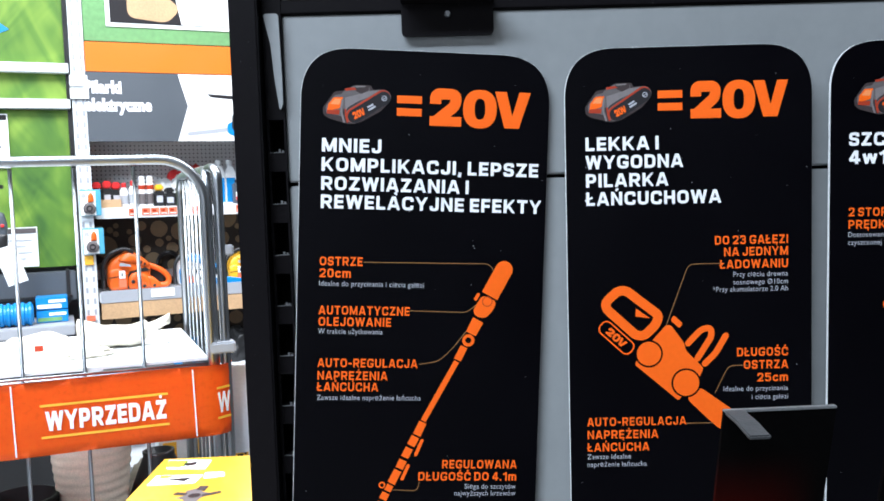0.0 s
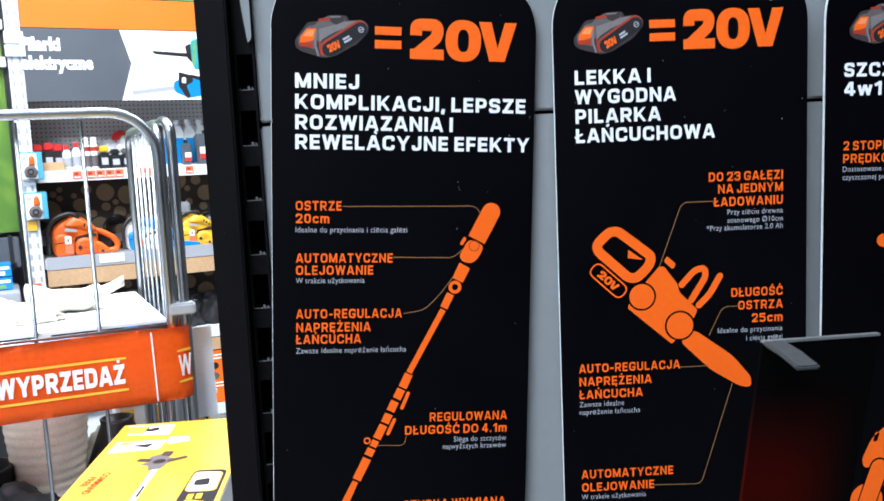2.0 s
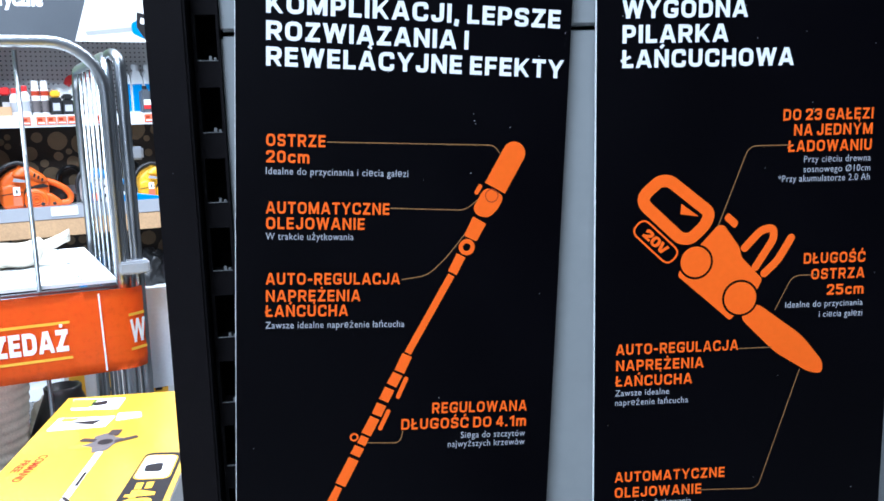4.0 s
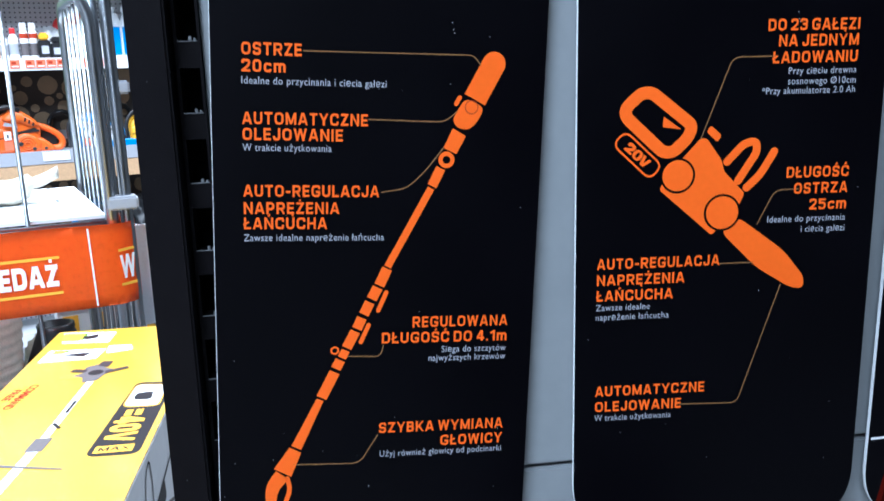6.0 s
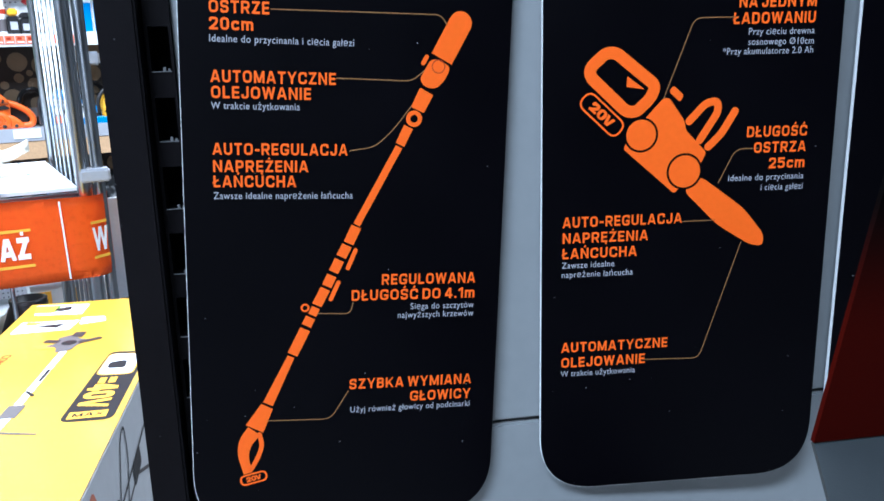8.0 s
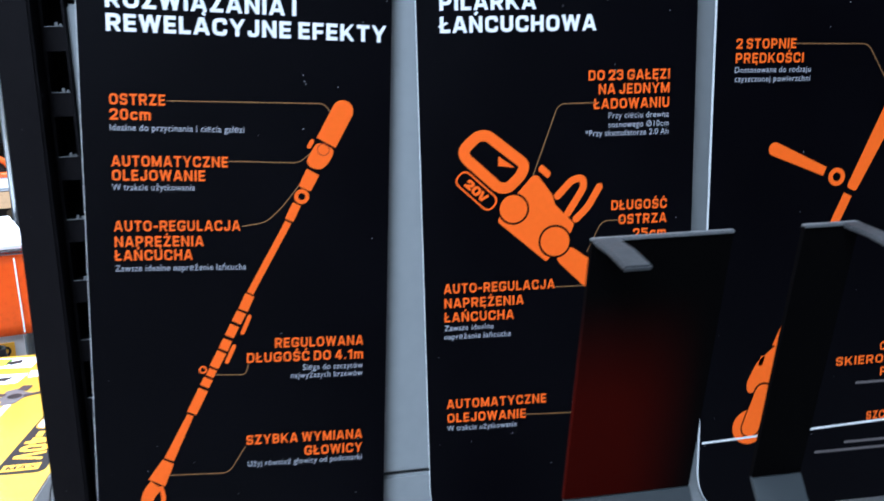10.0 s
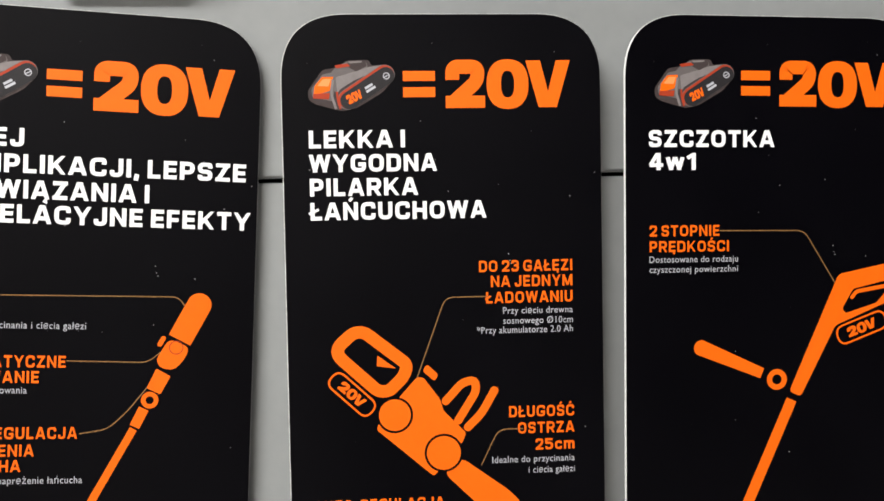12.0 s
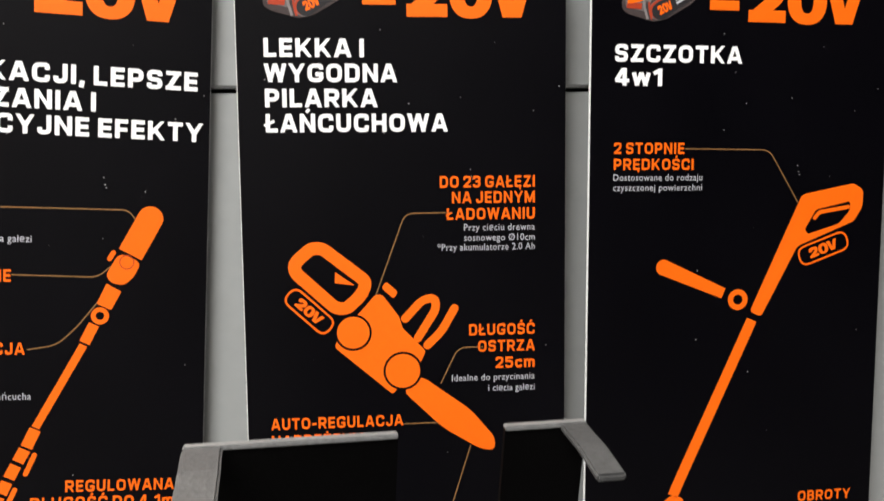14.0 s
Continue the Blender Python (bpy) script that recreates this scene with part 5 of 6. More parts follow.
for s, z, m_ in ((0.352, 0.726, INK_DARK), (0.395, 0.730, PHOTO_WHITE), (0.352, 0.686, INK_GREY), (0.395, 0.690, INK_DARK), (0.440, 0.728, PHOTO_WHITE), (0.440, 0.690, INK_DARK)):
    b2 = flat(disc(s, z, 0.0135, 18), 0)
    b2.transform(pose(0, -0.0035, 0, 90, 0, 0))
    part("sheet_mark", b2, m_, unit)
for s0, s1, z in ((0.345, 0.405, 0.765), (0.345, 0.385, 0.752), (0.340, 0.410, 0.655), (0.340, 0.392, 0.642)):
    far_box("sheet_text", s0, s1, -0.0040, -0.0024, z, z + 0.005, PHOTO_WHITE)
far_box("price_rail", -0.205, 1.2, -0.006, 0.002, 0.535, 0.577, WHITE_STEEL, label="white price rail")
far_box("shelf_board", -0.205, 1.2, 0.002, 0.2295, 0.540, 0.572, WHITE_STEEL)
rnd = random.Random(5)
placed = []
for _ in range(5000):
    s, z, r = rnd.uniform(-0.19, 0.9), rnd.uniform(0.9, 1.45), rnd.uniform(0.010, 0.044)
    if all((s - a) ** 2 + (z - b) ** 2 > (r + c + 0.002) ** 2 for a, b, c in placed):
        placed.append((s, z, r))
for s, z, r in placed:
    jag = [(s + r * (1 + 0.07 * noise.noise((k * 0.9, s * 9, z * 9))) * math.cos(2 * math.pi * k / 14), z + r * (1 + 0.07 * noise.noise((k * 0.9, s * 9, z * 9))) * math.sin(2 * math.pi * k / 14)) for k in range(14)]
    b2 = slab(jag, -0.2298, -0.2275)
    b2.transform(pose(0, 0, 0, 90, 0, 0))
    part("log_end", b2, LOG_END, unit)

PACK_BLUE = mat("pale_blue_card", (0.10, 0.36, 0.50), 0.4, vary=0.1, scale=40)

# the slotted white post and its hanging packs
bm = box(-0.262, -0.214, -0.012, 0.03, 0.015, 2.6, 0.002)
pst = part("shelf_post", bm, WHITE_STEEL, unit, "white slotted shelving post")
for k in range(40):
    z = 1.0 + 0.04 * k
    bm = box(-0.254, -0.246, -0.0132, -0.0122, z, z + 0.02)
    box(-0.230, -0.222, -0.0132, -0.0122, z, z + 0.02, 0, bm)
    part("post_slot", bm, GREY_STEEL, pst)
far_box("post_clip", -0.268, -0.206, -0.022, -0.012, 1.902, 1.940, WHITE_STEEL, label="white clips on the post")
far_box("post_clip", -0.268, -0.208, -0.022, -0.012, 1.946, 1.985, WHITE_STEEL)
for s, z in ((-0.223, 1.526), (-0.220, 1.387)):
    h = thing("blister_pack", FAR @ pose(s, -0.03, z), "small blue blister pack hanging on the post", "pack", "packs hanging on the post")
    part("card", box(-0.036, 0.036, -0.004, 0.004, -0.045, 0.05, 0.002), PACK_BLUE, h)
    part("white_panel", box(-0.034, 0.018, -0.0055, -0.0045, -0.043, 0.045), PHOTO_WHITE, h)
    part("tool", padded(rounded([(-0.022, -0.034), (0.010, -0.038), (0.020, -0.018), (0.006, 0.004), (-0.016, 0.002), (-0.026, -0.014)], 0.008), -0.018, -0.0055, 0.004), INK_GREY, h, "grey moulded tool in a bubble", smooth=True)
    part("tool_ring", tube([(-0.004 + 0.009 * math.cos(2 * math.pi * k / 14), -0.018, -0.018 + 0.009 * math.sin(2 * math.pi * k / 14)) for k in range(15)], 0.0022, 6), INK_DARK, h)
    part("orange_badge", padded(rounded([(-0.009, 0.003), (0.012, 0.005), (0.010, 0.030), (0.002, 0.040), (-0.006, 0.032)], 0.005), -0.013, -0.0055, 0.003), SAW_ORANGE, h, smooth=True)
    part("card_text", box(-0.030, -0.014, -0.0066, -0.0056, 0.022, 0.036), INK_SMALL, h)
    part("hook", tube([(0, 0.0, 0.045), (0, 0.012, 0.047), (0, 0.022, 0.047)], 0.002, 6), CHROME, h)

# the sign
sign = thing("saw_sign", FAR @ pose(0, -0.02, 0), "dark grey shelf sign reading Pilarki elektryczne", "sign")
part("orange_strip", box(-0.212, 1.0, 0, 0.012, 2.0, 2.106, 0.001), SIGN_ORANGE, sign, "plain orange strip")
part("grey_board", box(-0.215, 1.0, 0, 0.012, 1.748, 1.9985, 0.001), SIGN_GREY, sign, "slate grey board")
b2 = flat([(0.105, 1.9975), (1.0, 1.9975), (1.0, 1.7485), (0.095, 1.7485), (0.137, 1.88)], 0)
b2.transform(pose(0, -0.0006, 0, 90, 0, 0))
part("white_field", b2, PHOTO_WHITE, sign, "white arrow-edged field with saw pictures")
for s, w, z in (("Pilarki", 0.128, 1.925), ("elektryczne", 0.230, 1.861)):
    part("sign_lettering", words(s, -0.222, z, w, 0.041, 0, 0.09, 1.05, pose(0, -0.0012, 0, 90, 0, 0)), INK_WHITE, sign)
TEAL = mat("teal_print", (0.03, 0.32, 0.34), 0.5, vary=0.2, scale=60)


def sign_art(name, pts, lift, material, parent, r=0.006, lab=""):
    b = flat(rounded(pts, r), 0)
    b.transform(pose(0, -0.0010 - lift, 0, 90, 0, 0))
    return part(name, b, material, parent, lab)


pp = sign_art("saw_picture", [(0.345, 1.90), (0.352, 1.965), (0.375, 1.972), (0.47, 1.955), (0.48, 1.87), (0.36, 1.858)], 0.0004, TEAL, sign, 0.010, "printed picture of a teal electric saw")
sign_art("blade", [(0.209, 1.926), (0.345, 1.918), (0.345, 1.904), (0.222, 1.914)], 0.0006, INK_DARK, pp)
sign_art("guard", [(0.330, 1.945), (0.350, 1.955), (0.352, 1.885), (0.336, 1.90)], 0.0006, INK_DARK, pp)
sign_art("light_panel", [(0.362, 1.962), (0.374, 1.960), (0.362, 1.872), (0.352, 1.880)], 0.0006, GREEN_PALE, pp, 0.002)
sign_art("grip_hole", [(0.395, 1.945), (0.45, 1.938), (0.45, 1.905), (0.382, 1.900)], 0.0006, INK_DARK, pp, 0.008)
pp = sign_art("saw_picture", [(0.278, 1.812), (0.32, 1.832), (0.40, 1.815), (0.395, 1.765), (0.33, 1.755), (0.28, 1.778)], 0.0004, SAW_BLUE, sign, 0.010, "printed picture of a blue electric saw")
sign_art("blade", [(0.128, 1.782), (0.28, 1.800), (0.28, 1.784), (0.134, 1.768)], 0.0003, GREY_STEEL, pp)
sign_art("guard", [(0.300, 1.850), (0.345, 1.838), (0.352, 1.815), (0.325, 1.80), (0.338, 1.760), (0.325, 1.752), (0.296, 1.80)], 0.0006, INK_DARK, pp)
sign_art("top_grip", [(0.34, 1.842), (0.42, 1.822), (0.425, 1.806), (0.345, 1.828)], 0.0007, INK_DARK, pp, 0.004)
sign_art("white_cap", [(0.312, 1.832), (0.326, 1.828), (0.322, 1.808), (0.308, 1.812)], 0.0008, PHOTO_WHITE, pp, 0.004)
top = thing("picture_board", FAR @ pose(0, -0.01, 0), "green-bordered product picture above the sign", "picture")
part("border", box(-0.212, 1.0, 0, 0.012, 2.11, 2.75, 0.002), GREEN_PALE, top, "pale green border")
part("frame", box(-0.135, 1.0, -0.004, 0.0, 2.165, 2.70), PHOTO_WHITE, top)
part("picture", box(-0.12, 1.0, -0.006, -0.004, 2.18, 2.68), INK_DARK, top, "dark product picture")
b2 = flat(rounded([(-0.06, 2.20), (0.08, 2.185), (0.13, 2.24), (0.06, 2.30), (-0.06, 2.28)], 0.03), 0)
b2.transform(pose(0, -0.0066, 0, 90, 0, 0))
part("picture_tool", b2, WOOD, top)
b2 = flat([(0.13, 2.18), (0.4, 2.18), (0.4, 2.45), (0.08, 2.45)], 0)
b2.transform(pose(0, -0.0068, 0, 90, 0, 0))
part("picture_sky", b2, PHOTO_WHITE, top)

# green bay beside the post
bay = thing("green_bay", FAR @ pose(0, 0, 0), "shelving bay backed with green grass posters", "shelving")
part("grass_poster", box(-1.4, -0.279, 0.03, 0.04, 2.03, 2.75), GRASS, bay)
part("grass_poster", box(-1.4, -0.279, 0.03, 0.04, 1.905, 1.995), GRASS, bay)
part("grass_poster", box(-1.4, -0.279, 0.03, 0.04, 1.302, 1.865), GRASS, bay)
for z in (2.012, 1.885):
    part("white_rail", box(-1.4, -0.268, 0.0, 0.045, z - 0.017, z + 0.017, 0.002), WHITE_STEEL, bay)
part("dark_gap", box(-0.278, -0.264, 0.02, 0.05, 1.1, 2.75), BLACK_PLASTIC, bay)
part("back_board", box(-1.4, -0.279, 0.06, 0.08, 0.0, 2.75), BLACK_PLASTIC, bay)
part("grey_tray", box(-1.4, -0.285, -0.02, 0.05, 1.18, 1.285, 0.004), SIGN_GREY, bay)
part("bay_shelf", box(-1.4, -0.30, -0.25, 0.058, 1.085, 1.12, 0.003), GREY_STEEL, bay)
for s0, s1, z0, z1, lines in ((-0.66, -0.475, 1.66, 1.85, False), (-0.56, -0.403, 1.307, 1.449, True)):
    sh = thing("printed_sheet", FAR @ pose(0, 0.022, 0), "white printed sheet on the green board", "sheet")
    part("paper", box(s0, s1, 0, 0.004, z0, z1), SHEET, sh)
    part("top_band", box(s0 + 0.004, s1 - 0.004, -0.0012, -0.0004, z1 - 0.022, z1 - 0.004), INK_GREY if lines else INK_DARK, sh)
    for k in range(4):
        zz = z1 - 0.045 - 0.022 * k
        if lines:
            part("text_bar", box(s0 + 0.02, s1 - 0.02 - 0.02 * (k % 2), -0.0012, -0.0004, zz - 0.003, zz), INK_SMALL, sh)
    if not lines:
        for ss, zz in ((s1 - 0.06, z1 - 0.06), (s1 - 0.045, z0 + 0.075), (s1 - 0.09, z0 + 0.08)):
            b2 = flat(rounded([(ss - 0.03, zz), (ss, zz + 0.018), (ss + 0.022, zz - 0.002), (ss, zz - 0.010)], 0.004), 0)
            b2.transform(pose(0, -0.0012, 0, 90, 0, 0))
            part("tool_mark", b2, INK_DARK, sh)
for s, w, mt in ((-0.68, 0.13, SAW_BLUE),):
    bb = thing("blue_box", FAR @ pose(s, -0.12, 1.12), "small blue product box on the bay shelf", "box", "boxes on the bay shelf")
    part("body", box(-w / 2, w / 2, -0.05, 0.05, 0, 0.085, 0.002), mt, bb)
    part("front_panel", box(-w / 2 + 0.01, w / 2 - 0.02, -0.0512, -0.0502, 0.01, 0.03), GREEN_PALE, bb)
    part("text_bar", box(-w / 2 + 0.01, w / 2 - 0.03, -0.0512, -0.0502, 0.05, 0.062), PHOTO_WHITE, bb)

# bottles and tubs on the upper shelf


def bottle(s, y, r, h, body, cap_mat, label):
    b = thing("bottle", FAR @ pose(s, y, 1.505), label, "bottle", "bottles on the upper shelf")
    part("body", lathe([(r * 0.9, 0), (r, 0.004), (r, h * 0.68), (r * 0.55, h * 0.8), (r * 0.45, h * 0.82)], 14), body, b, smooth=False)
    part("cap", lathe([(r * 0.55, h * 0.815), (r * 0.58, h * 0.83), (r * 0.58, h * 0.98), (r * 0.5, h)], 14), cap_mat, b)
    part("label", lathe([(r * 1.02, h * 0.16), (r * 1.02, h * 0.5)], 14), PHOTO_WHITE if body is not WHITE_PLASTIC else GREY_STEEL, b)


def tub(s, y, w, h, body, lid, label):
    b = thing("tub", FAR @ pose(s, y, 1.505), label, "tub", "tubs on the upper shelf")
    part("body", box(-w / 2, w / 2, -0.03, 0.03, 0, h * 0.72, 0.003), body, b)
    part("lid", box(-w / 2 + 0.002, w / 2 - 0.002, -0.028, 0.028, h * 0.72, h, 0.005), lid, b)
    part("front_label", box(-w / 2 + 0.006, w / 2 - 0.006, -0.0312, -0.0302, h * 0.2, h * 0.5), INK_SMALL, b)


part("cardboard_tray", box(-0.215, -0.116, 0.0, 0.05, 1.5055, 1.538, 0.002), WOOD, None)
tray = bpy.data.objects["cardboard_tray"]
tray.matrix_world = FAR
tagged(tray, "shallow brown cardboard tray on the upper shelf", "tray")
for s, h in ((-0.196, 0.100), (-0.160, 0.104), (-0.128, 0.098)):
    tub(s, 0.085, 0.034, h, BLACK_PLASTIC, RED_CAP, "small black tub with a red lid")
for s, h, w in ((-0.102, 0.094, 0.0150), (-0.070, 0.102, 0.0155)):
    bottle(s, 0.05, w, h, WHITE_PLASTIC, RED_CAP, "white bottle with a red cap")
for s in (-0.037, -0.009):
    b = thing("bottle", FAR @ pose(s, 0.05, 1.505), "slim white bottle with a dark red band", "bottle", "bottles on the upper shelf")
    part("body", lathe([(0.0120, 0), (0.0132, 0.004), (0.0132, 0.086), (0.010, 0.094), (0.0095, 0.096)], 16), WHITE_PLASTIC, b)
    part("cap", lathe([(0.0105, 0.096), (0.0110, 0.098), (0.0105, 0.117), (0.008, 0.118)], 16), WHITE_PLASTIC, b)
    part("band", lathe([(0.0135, 0.068), (0.0135, 0.084)], 16), INK_RED, b, "dark red band")
    part("label", lathe([(0.0135, 0.012), (0.0135, 0.052)], 16), INK_GREY, b, "grey label")
for s, w, h, c in ((0.022, 0.034, 0.085, SAW_YELLOW), (0.060, 0.036, 0.072, BLACK_PLASTIC), (0.100, 0.036, 0.074, INK_GREY)):
    tub(s, 0.05, w, h, BLACK_PLASTIC, c, "small black tool pack on the shelf")
for s, y, sx, sz, mt, lb, sd in ((0.060, 0.150, 0.055, 0.070, WHITE_PLASTIC, "white soft pack piled on the shelf", 1.7), (0.105, 0.185, 0.050, 0.092, RED_CAP, "red soft pack piled on the shelf", 4.4), (0.118, 0.135, 0.055, 0.078, WHITE_PLASTIC, "white soft pack piled on the shelf", 6.1), (0.172, 0.180, 0.050, 0.106, RED_CAP, "red soft pack piled on the shelf", 9.3), (0.180, 0.125, 0.050, 0.094, WHITE_PLASTIC, "white soft pack piled on the shelf", 2.9)):
    lump("soft_pack", FAR @ pose(s, y, 1.505, 0, 0, 8), sx, 0.035, sz, mt, lb, "pack", 0.22, 2.0, sd)


def jug(s, y, w, h, low):
    """A shouldered canister with a short neck and a moulded grip."""
    b = thing("canister", FAR @ pose(s, y, 1.505), "white plastic canister with a coloured label", "canister", "canisters on the upper shelf")
    sh = slab(rounded([(-w / 2, 0.0), (w / 2, 0.0), (w / 2, h * 0.72), (w * 0.22, h * 0.86), (-w * 0.25, h * 0.86), (-w / 2, h * 0.74)], 0.006), -0.03, 0.03)
    sh.transform(pose(0, 0, 0, 90, 0, 0))
    part("body", sh, WHITE_PLASTIC, b)
    part("neck", lathe([(0.009, h * 0.855), (0.009, h * 0.90)], 14), WHITE_PLASTIC, b)
    part("cap", lathe([(0.0115, h * 0.895), (0.0115, h * 0.99), (0.009, h)], 14), WHITE_PLASTIC, b, "white screw cap")
    part("label", box(-w / 2 + 0.003, w / 2 - 0.003, -0.0316, -0.0304, h * 0.06, h * 0.60), low, b, "coloured front label")


for s, low in ((0.262, SAW_BLUE), (0.304, SAW_BLUE), (0.347, SAW_BLUE), (0.390, SHEET), (0.434, SAW_BLUE)):
    jug(s, 0.13, 0.040, 0.178, low)
for s, w, h in ((0.318, 0.030, 0.085), (0.390, 0.072, 0.118)):
    b = thing("oil_tin", FAR @ pose(s, 0.05, 1.505), "dark oil tin with a red and white label", "tin", "tins on the upper shelf")
    part("body", box(-w / 2, w / 2, -0.03, 0.03, 0, h, 0.006), SIGN_GREY, b)
    part("label", box(-w * 0.36, w * 0.40, -0.0314, -0.0303, h * 0.20, h * 0.58), PHOTO_WHITE, b, "white label")
    part("label_band", box(-w * 0.36, w * 0.40, -0.0324, -0.0316, h * 0.20, h * 0.36), RED_CAP, b, "red label band")
    part("cap", lathe([(0.008, h - 0.001), (0.008, h + 0.012), (0.006, h + 0.013)], 12), INK_DARK, b)


# chainsaws on the middle shelf
def chainsaw(s, body_mat, label, scale=1.0, cover_mat=None):
    cover_mat = cover_mat or body_mat
    m = FAR @ pose(s, 0.10, 1.195) @ Matrix.Scale(scale, 4)
    c = thing("chainsaw", m, label, "chainsaw", "chainsaws on the middle shelf")
    up = pose(0, 0, 0, 90, 0, 0)

    def shape(name, pts, y0, y1, material, r=0.02, parent=c, lab=""):
        b = slab(rounded(pts, r, 4), -y1, -y0)
        b.transform(up)
        return part(name, b, material, parent, lab)

    def shell(name, pts, y0, y1, material, r=0.02, edge=0.008, lab=""):
        return part(name, padded(rounded(pts, r, 4), y0, y1, edge), material, c, lab, smooth=True)

    shell("body", [(-0.102, 0.0), (-0.114, 0.024), (-0.110, 0.105), (-0.08, 0.132), (-0.038, 0.150), (-0.012, 0.146), (0.028, 0.118), (0.050, 0.090), (0.046, 0.03), (0.03, 0.0)], -0.05, 0.05, body_mat, 0.018)
    shell("top_cover", [(-0.078, 0.118), (-0.040, 0.156), (-0.010, 0.152), (0.034, 0.118), (0.052, 0.092), (0.020, 0.086), (-0.02, 0.104)], -0.060, 0.044, cover_mat, 0.014, 0.012)
    shell("side_cover", [(-0.106, 0.004), (-0.110, 0.085), (-0.070, 0.094), (-0.036, 0.066), (-0.040, 0.006)], -0.064, -0.044, cover_mat, 0.016, 0.006)
    shell("starter_cover", [(-0.038, 0.004), (-0.034, 0.060), (-0.002, 0.074), (0.036, 0.056), (0.048, 0.030), (0.040, 0.004)], -0.062, -0.044, body_mat, 0.018, 0.006)
    part("rear_handle", tube([(x, -0.012, z) for x, z in bend([(0.018, 0.102), (0.070, 0.085), (0.108, 0.060), (0.124, 0.034), (0.116, 0.012), (0.080, 0.009), (0.03, 0.012)], 0.016)], 0.0115, 12), cover_mat, c, smooth=True)
    shell("tank", [(0.02, 0.002), (0.028, 0.056), (0.058, 0.048), (0.082, 0.026), (0.092, 0.004)], -0.052, 0.02, body_mat, 0.010, 0.006)
    # black filler standing in for the dark recess under the handle
    part("grip_shadow", box(0.036, 0.104, 0.0, 0.012, 0.018, 0.078, 0.004), BLACK_PLASTIC, c, "black block for the shade inside the handle")
    part("front_bow", tube([(x, -0.052, z) for x, z in bend([(-0.128, 0.012), (-0.130, 0.105), (-0.100, 0.152), (-0.046, 0.168), (-0.012, 0.150)], 0.04)], 0.0085, 10), BLACK_PLASTIC, c, "black front handle", smooth=True)
    for x, z, w, d in ((0.002, 0.030, 0.026, 0.0), (0.002, 0.030, 0.017, 0.001), (0.002, 0.030, 0.009, 0.002)):
        ribs = tube([(x + w * math.cos(2 * math.pi * k / 24), -0.0625 - d, z + w * math.sin(2 * math.pi * k / 24)) for k in range(25)], 0.0022, 6)
        part("starter_rib", ribs, body_mat, c, smooth=True)
    for x, z, r in ((-0.020, 0.034, 0.0075), (0.022, 0.014, 0.0065), (0.060, 0.014, 0.006)):
        b = lathe([(r, 0), (r, 0.004), (r * 0.6, 0.005)], 14)
        b.transform(pose(x, -0.0625, z, 90, 0, 0))
        part("knob", b, BLACK_PLASTIC, c)
    shape("lever", [(-0.070, 0.100), (-0.064, 0.112), (-0.026, 0.102), (-0.024, 0.094), (-0.060, 0.098)], -0.068, -0.060, GREY_STEEL, 0.003, lab="grey steel lever")
    shape("gap", [(-0.040, 0.006), (-0.036, 0.062), (-0.030, 0.074), (0.030, 0.088), (0.046, 0.078), (0.046, 0.074), (-0.026, 0.068), (-0.034, 0.006)], -0.0535, -0.049, BLACK_PLASTIC, 0.002)
    shape("seam", [(-0.108, 0.052), (-0.040, 0.060), (-0.040, 0.063), (-0.108, 0.055)], -0.0652, -0.062, BLACK_PLASTIC, 0.001)
    for k in range(3):
        shape("vent", [(-0.002 + 0.012 * k, 0.112 - 0.008 * k), (0.004 + 0.012 * k, 0.111 - 0.008 * k), (0.008 + 0.012 * k, 0.124 - 0.009 * k), (0.002 + 0.012 * k, 0.127 - 0.009 * k)], -0.0615, -0.058, BLACK_PLASTIC, 0.002)
    part("price_slip", box(-0.073, -0.045, -0.0675, -0.0655, 0.014, 0.046, 0.0004), TAG_RED, c, "red paper price slip")
    part("slip_paper", box(-0.071, -0.048, -0.0675, -0.0655, 0.050, 0.080, 0.0004), PHOTO_WHITE, c)
    part("slip_mark", box(-0.062, -0.057, -0.0685, -0.0678, 0.058, 0.070), INK_DARK, c)
    shape("bar", [(-0.10, 0.04), (-0.30, 0.05), (-0.32, 0.065), (-0.30, 0.08), (-0.10, 0.08)], 0.052, 0.056, CHROME, 0.012)


chainsaw(-0.069, SAW_ORANGE, "orange chainsaw with a black front handle", 0.95)
chainsaw(0.172, WHITE_PLASTIC, "blue and white chainsaw with a black handle", 0.82, SAW_BLUE)
chainsaw(0.362, SAW_YELLOW, "yellow chainsaw with a blue handle", 0.80, SAW_YELLOW)
bc = part("blade_cover", padded(rounded([(-0.07, 0.0), (0.07, 0.0), (0.075, 0.016), (0.0, 0.030), (-0.07, 0.026)], 0.006), -0.008, 0.008, 0.003), SAW_BLUE, None, "blue plastic blade cover lying on the shelf")
bc.matrix_world = FAR @ pose(0.262, 0.02, 1.195)
tagged(bc, category="cover")
for s, mt, lb in ((0.20, WHITE_PLASTIC, "white plastic chain case"), (0.46, INK_DARK, "dark boxed tool on the shelf")):
    bx = part("tool_case", box(-0.05, 0.05, -0.03, 0.03, 0, 0.07, 0.008), mt, None, lb)
    bx.matrix_world = FAR @ pose(s, 0.19, 1.195)
    tagged(bx, category="case")
for s, mt in ((0.30, BLACK_PLASTIC), (0.385, INK_DARK), (0.46, BLACK_PLASTIC), (0.20, BLACK_PLASTIC), (0.11, SAW_BLUE)):
    lump("boxed_tool", FAR @ pose(s, 0.12, 0.875), 0.060, 0.05, 0.085, mt, "tool wrapped in plastic on the lower shelf", "tool", 0.3, 2.0, s * 20)

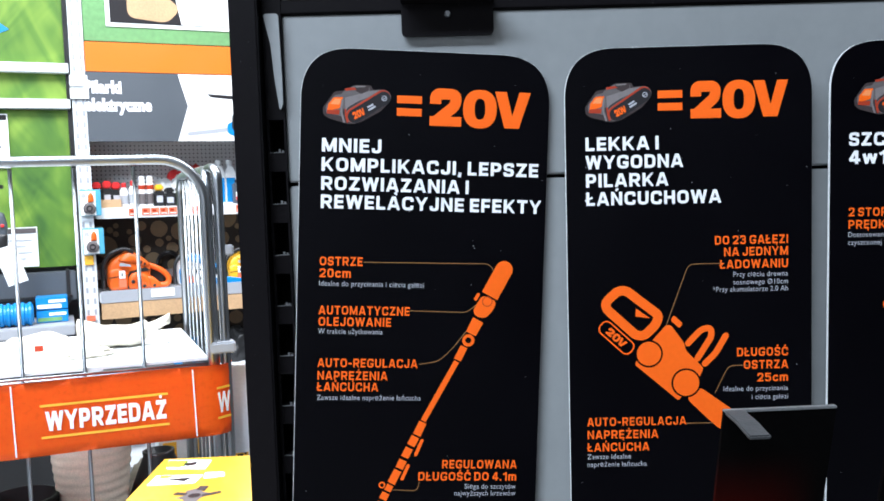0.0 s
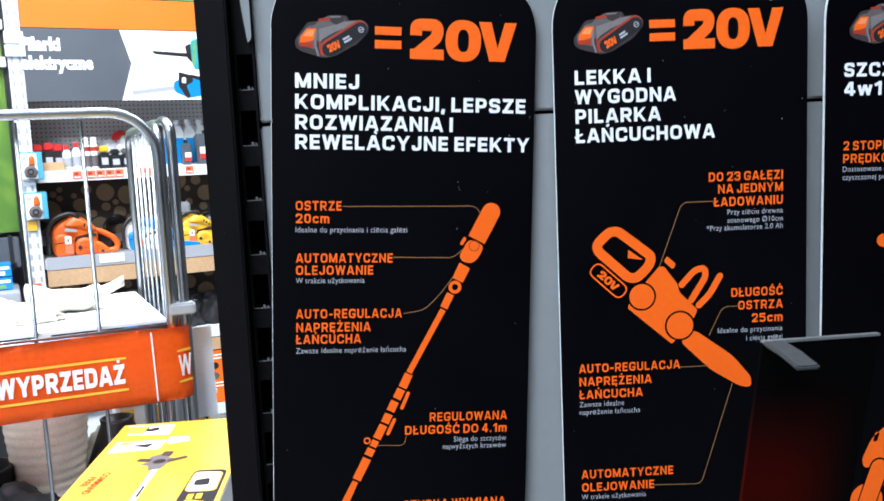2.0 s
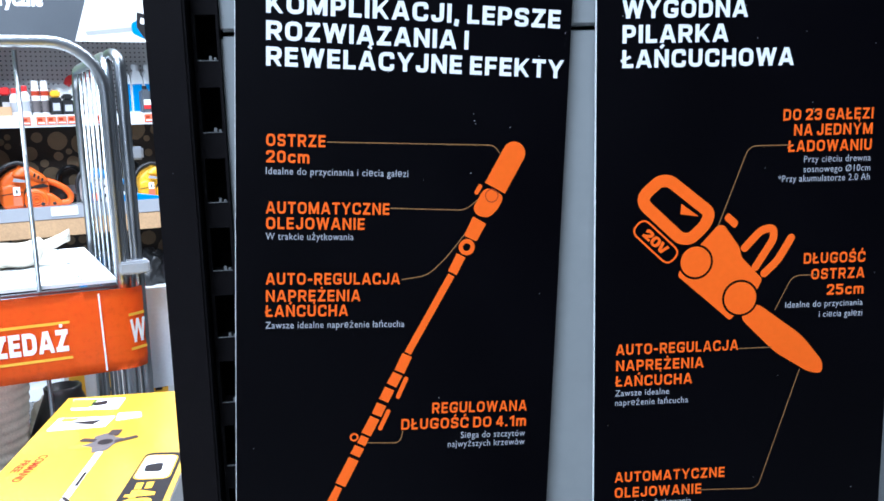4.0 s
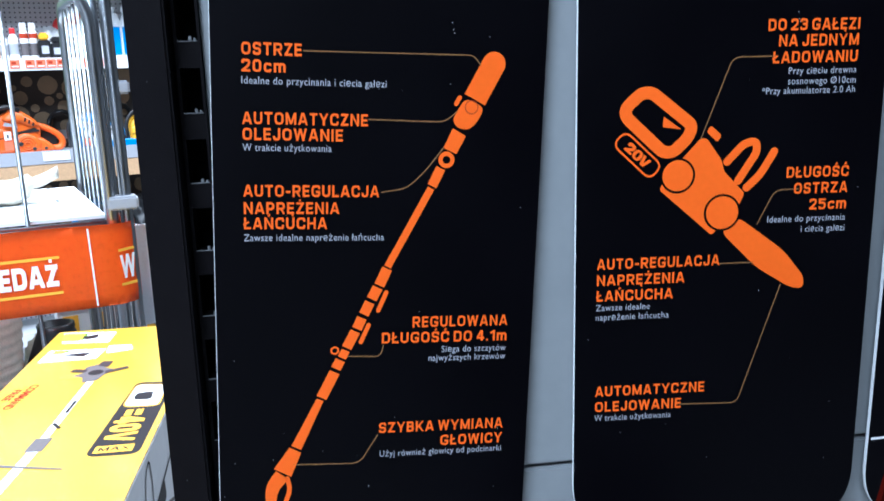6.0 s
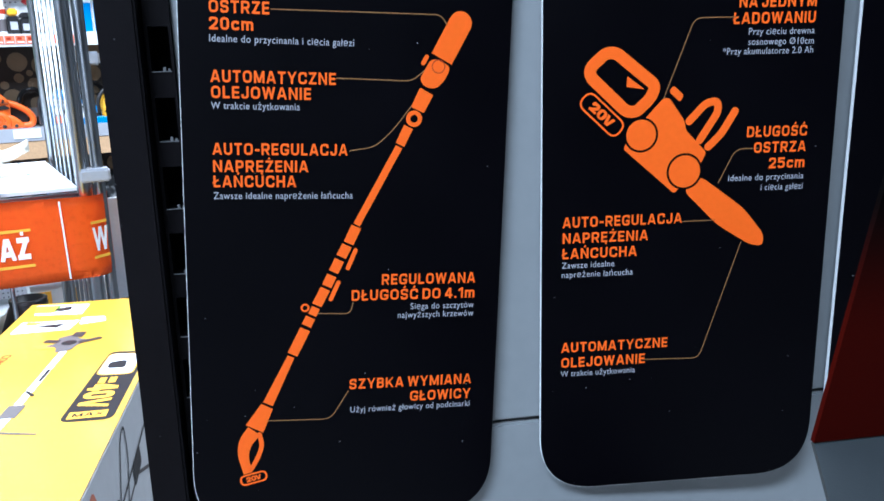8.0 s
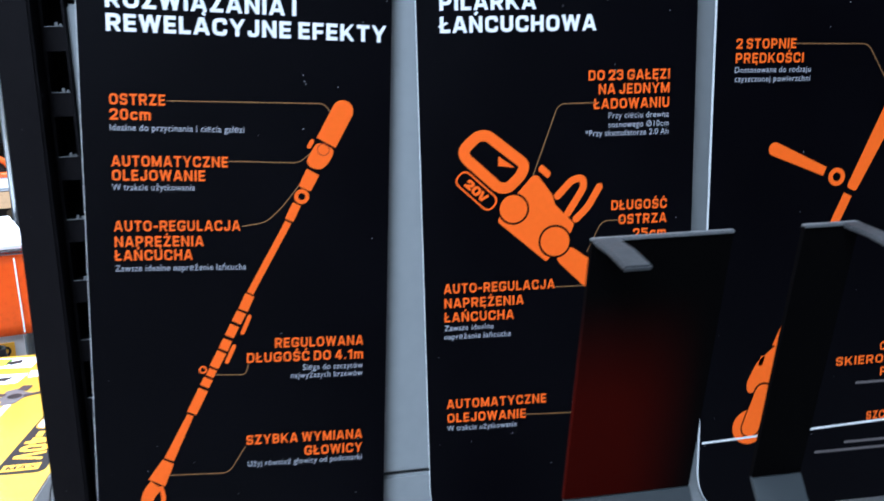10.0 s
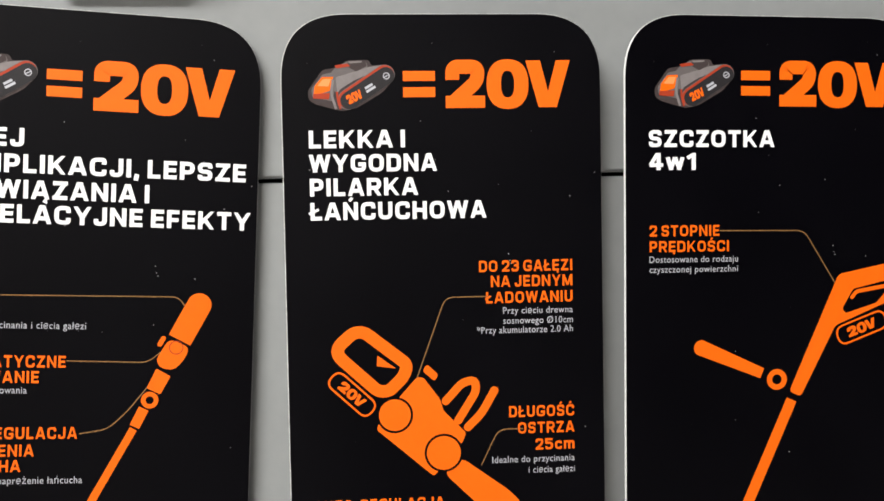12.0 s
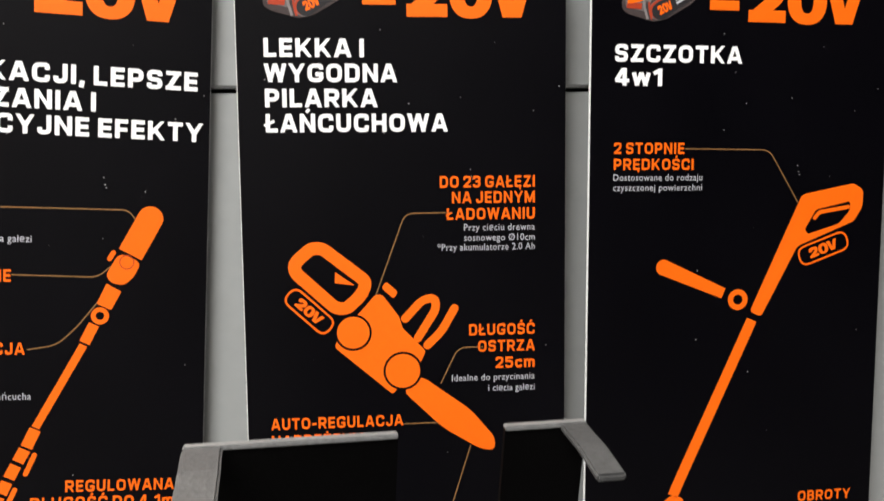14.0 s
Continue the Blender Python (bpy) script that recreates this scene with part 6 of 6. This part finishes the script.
# black hoses and cases behind the saws
for s, r, z in ((0.062, 0.045, 1.270), (0.262, 0.050, 1.275), (0.322, 0.036, 1.300)):
    hose = tube([(s + r * math.cos(2 * math.pi * k / 26), 0.195 + 0.012 * math.sin(6 * math.pi * k / 26), z + r * 1.35 * math.sin(2 * math.pi * k / 26)) for k in range(27)], 0.008, 8)
    hose = part("power_cord", hose, BLACK_PLASTIC, None, "black power cord coiled behind the saws", smooth=True)
    hose.matrix_world = FAR @ Matrix.Translation((0, 0, 1.195 - z + r * 1.35 + 0.008))
    tagged(hose, category="cord", group="cords behind the saws")
for s, w, h, mt in ((0.412, 0.050, 0.125, GREY_STEEL), (0.470, 0.040, 0.105, SHEET)):
    cs_ = thing("motor_unit", FAR @ pose(s, 0.165, 1.195), "dark motor unit with a grey cap behind the saws", "motor", "motors behind the saws")
    part("housing", padded(rounded([(-w, 0.0), (w, 0.0), (w * 0.9, h * 0.7), (w * 0.3, h), (-w * 0.6, h * 0.9), (-w, h * 0.5)], 0.014), -0.03, 0.03, 0.008), BLACK_PLASTIC, cs_, smooth=True)
    part("cap", padded(rounded([(-w * 0.5, h * 0.55), (w * 0.6, h * 0.6), (w * 0.5, h * 0.86), (-w * 0.3, h * 0.84)], 0.008), -0.038, -0.026, 0.004), mt, cs_, smooth=True)

# clutter of the green bay
tag = part("shelf_ticket", box(-0.253, -0.223, -0.020, -0.0135, 1.303, 1.337, 0.001), YELLOW_INK, None, "yellow shelf ticket clipped to the white post")
tag.matrix_world = FAR
tagged(tag, category="ticket")
tag = part("shelf_ticket", box(-0.258, -0.228, -0.020, -0.0135, 1.098, 1.118, 0.001), TAG_RED, None, "red shelf ticket clipped to the white post")
tag.matrix_world = FAR
tagged(tag, category="ticket")
b2 = slab([(-0.66, 2.30), (-0.452, 2.146), (-0.66, 2.05)], 0.004, 0.010)
b2.transform(pose(0, 0, 0, 90, 0, 0))
pn = part("blue_arrow", b2, SAW_BLUE, None, "blue arrow sign on the green board")
pn.matrix_world = FAR @ pose(0, 0.038, 0)
tagged(pn, category="sign")
part("tray_frame", box(-0.318, -0.306, -0.026, 0.05, 1.17, 1.292, 0.002), BLACK_PLASTIC, bay)
part("tray_lip", box(-1.4, -0.300, -0.030, -0.018, 1.190, 1.202, 0.002), BLACK_PLASTIC, bay)
for z0 in (1.1215, 1.166):
    bb = thing("blue_box", FAR @ pose(-0.368, -0.10, z0), "flat blue and white product box on the bay shelf", "box", "boxes on the bay shelf")
    part("body", box(-0.050, 0.050, -0.05, 0.05, 0, 0.042, 0.002), SAW_BLUE, bb)
    part("front_panel", box(-0.046, 0.030, -0.0512, -0.0502, 0.005, 0.018), GREEN_PALE if z0 < 1.15 else PHOTO_WHITE, bb)
    part("text_bar", box(-0.010, 0.044, -0.0512, -0.0502, 0.024, 0.034), PHOTO_WHITE, bb)


def ribbed_case(length, r):
    """A drum of ribbed plastic lying on its side."""
    prof = [(r * 0.75, 0.0)]
    for k in range(7):
        a = length * (k + 0.15) / 7
        prof += [(r * 0.86, a), (r, a + length * 0.03), (r, a + length * 0.075), (r * 0.86, a + length * 0.10)]
    return lathe(prof + [(r * 0.75, length)], 22)


rc = ribbed_case(0.15, 0.040)
rc.transform(Matrix.Translation((-0.575, -0.17, 1.160)) @ Matrix.Rotation(radians(90), 4, "Y"))
rc = part("ribbed_drum", rc, SAW_BLUE, None, "ribbed bright blue plastic drum on the bay shelf")
rc.matrix_world = FAR
tagged(rc, category="drum")
pp = part("paper_slip", box(-0.032, 0.032, -0.001, 0.001, -0.130, 0.0, 0.0004), SHEET, None, "white paper slip hanging askew from the tool")
pp.matrix_world = FAR @ pose(-0.503, -0.155, 1.388, 0, -17, 0)
tagged(pp, category="paper")
tool = thing("hanging_tool", FAR @ pose(-0.515, -0.12, 1.42), "dark grey hand tool hanging on the green bay", "tool", "")
part("body", padded(rounded([(-0.030, -0.04), (0.018, -0.035), (0.026, 0.040), (0.016, 0.085), (-0.030, 0.09)], 0.012), -0.025, 0.025, 0.006), SIGN_GREY, tool, smooth=True)
part("grip", padded(rounded([(-0.030, -0.045), (0.022, -0.042), (0.024, 0.012), (-0.030, 0.016)], 0.008), -0.029, 0.029, 0.006), BLACK_PLASTIC, tool, "black rubber grip", smooth=True)
b2 = lathe([(0.006, 0), (0.006, 0.003), (0.004, 0.004)], 12)
b2.transform(pose(0.012, -0.029, 0.040, 90, 0, 0))
part("button", b2, RED_CAP, tool, "red button")
part("bracket", box(-0.03, 0.018, 0.0, 0.06, 0.165, 0.178, 0.002), BLACK_PLASTIC, tool, "black hanging bracket")
part("stem", box(-0.012, 0.004, -0.006, 0.006, 0.088, 0.215, 0.003), BLACK_PLASTIC, tool)
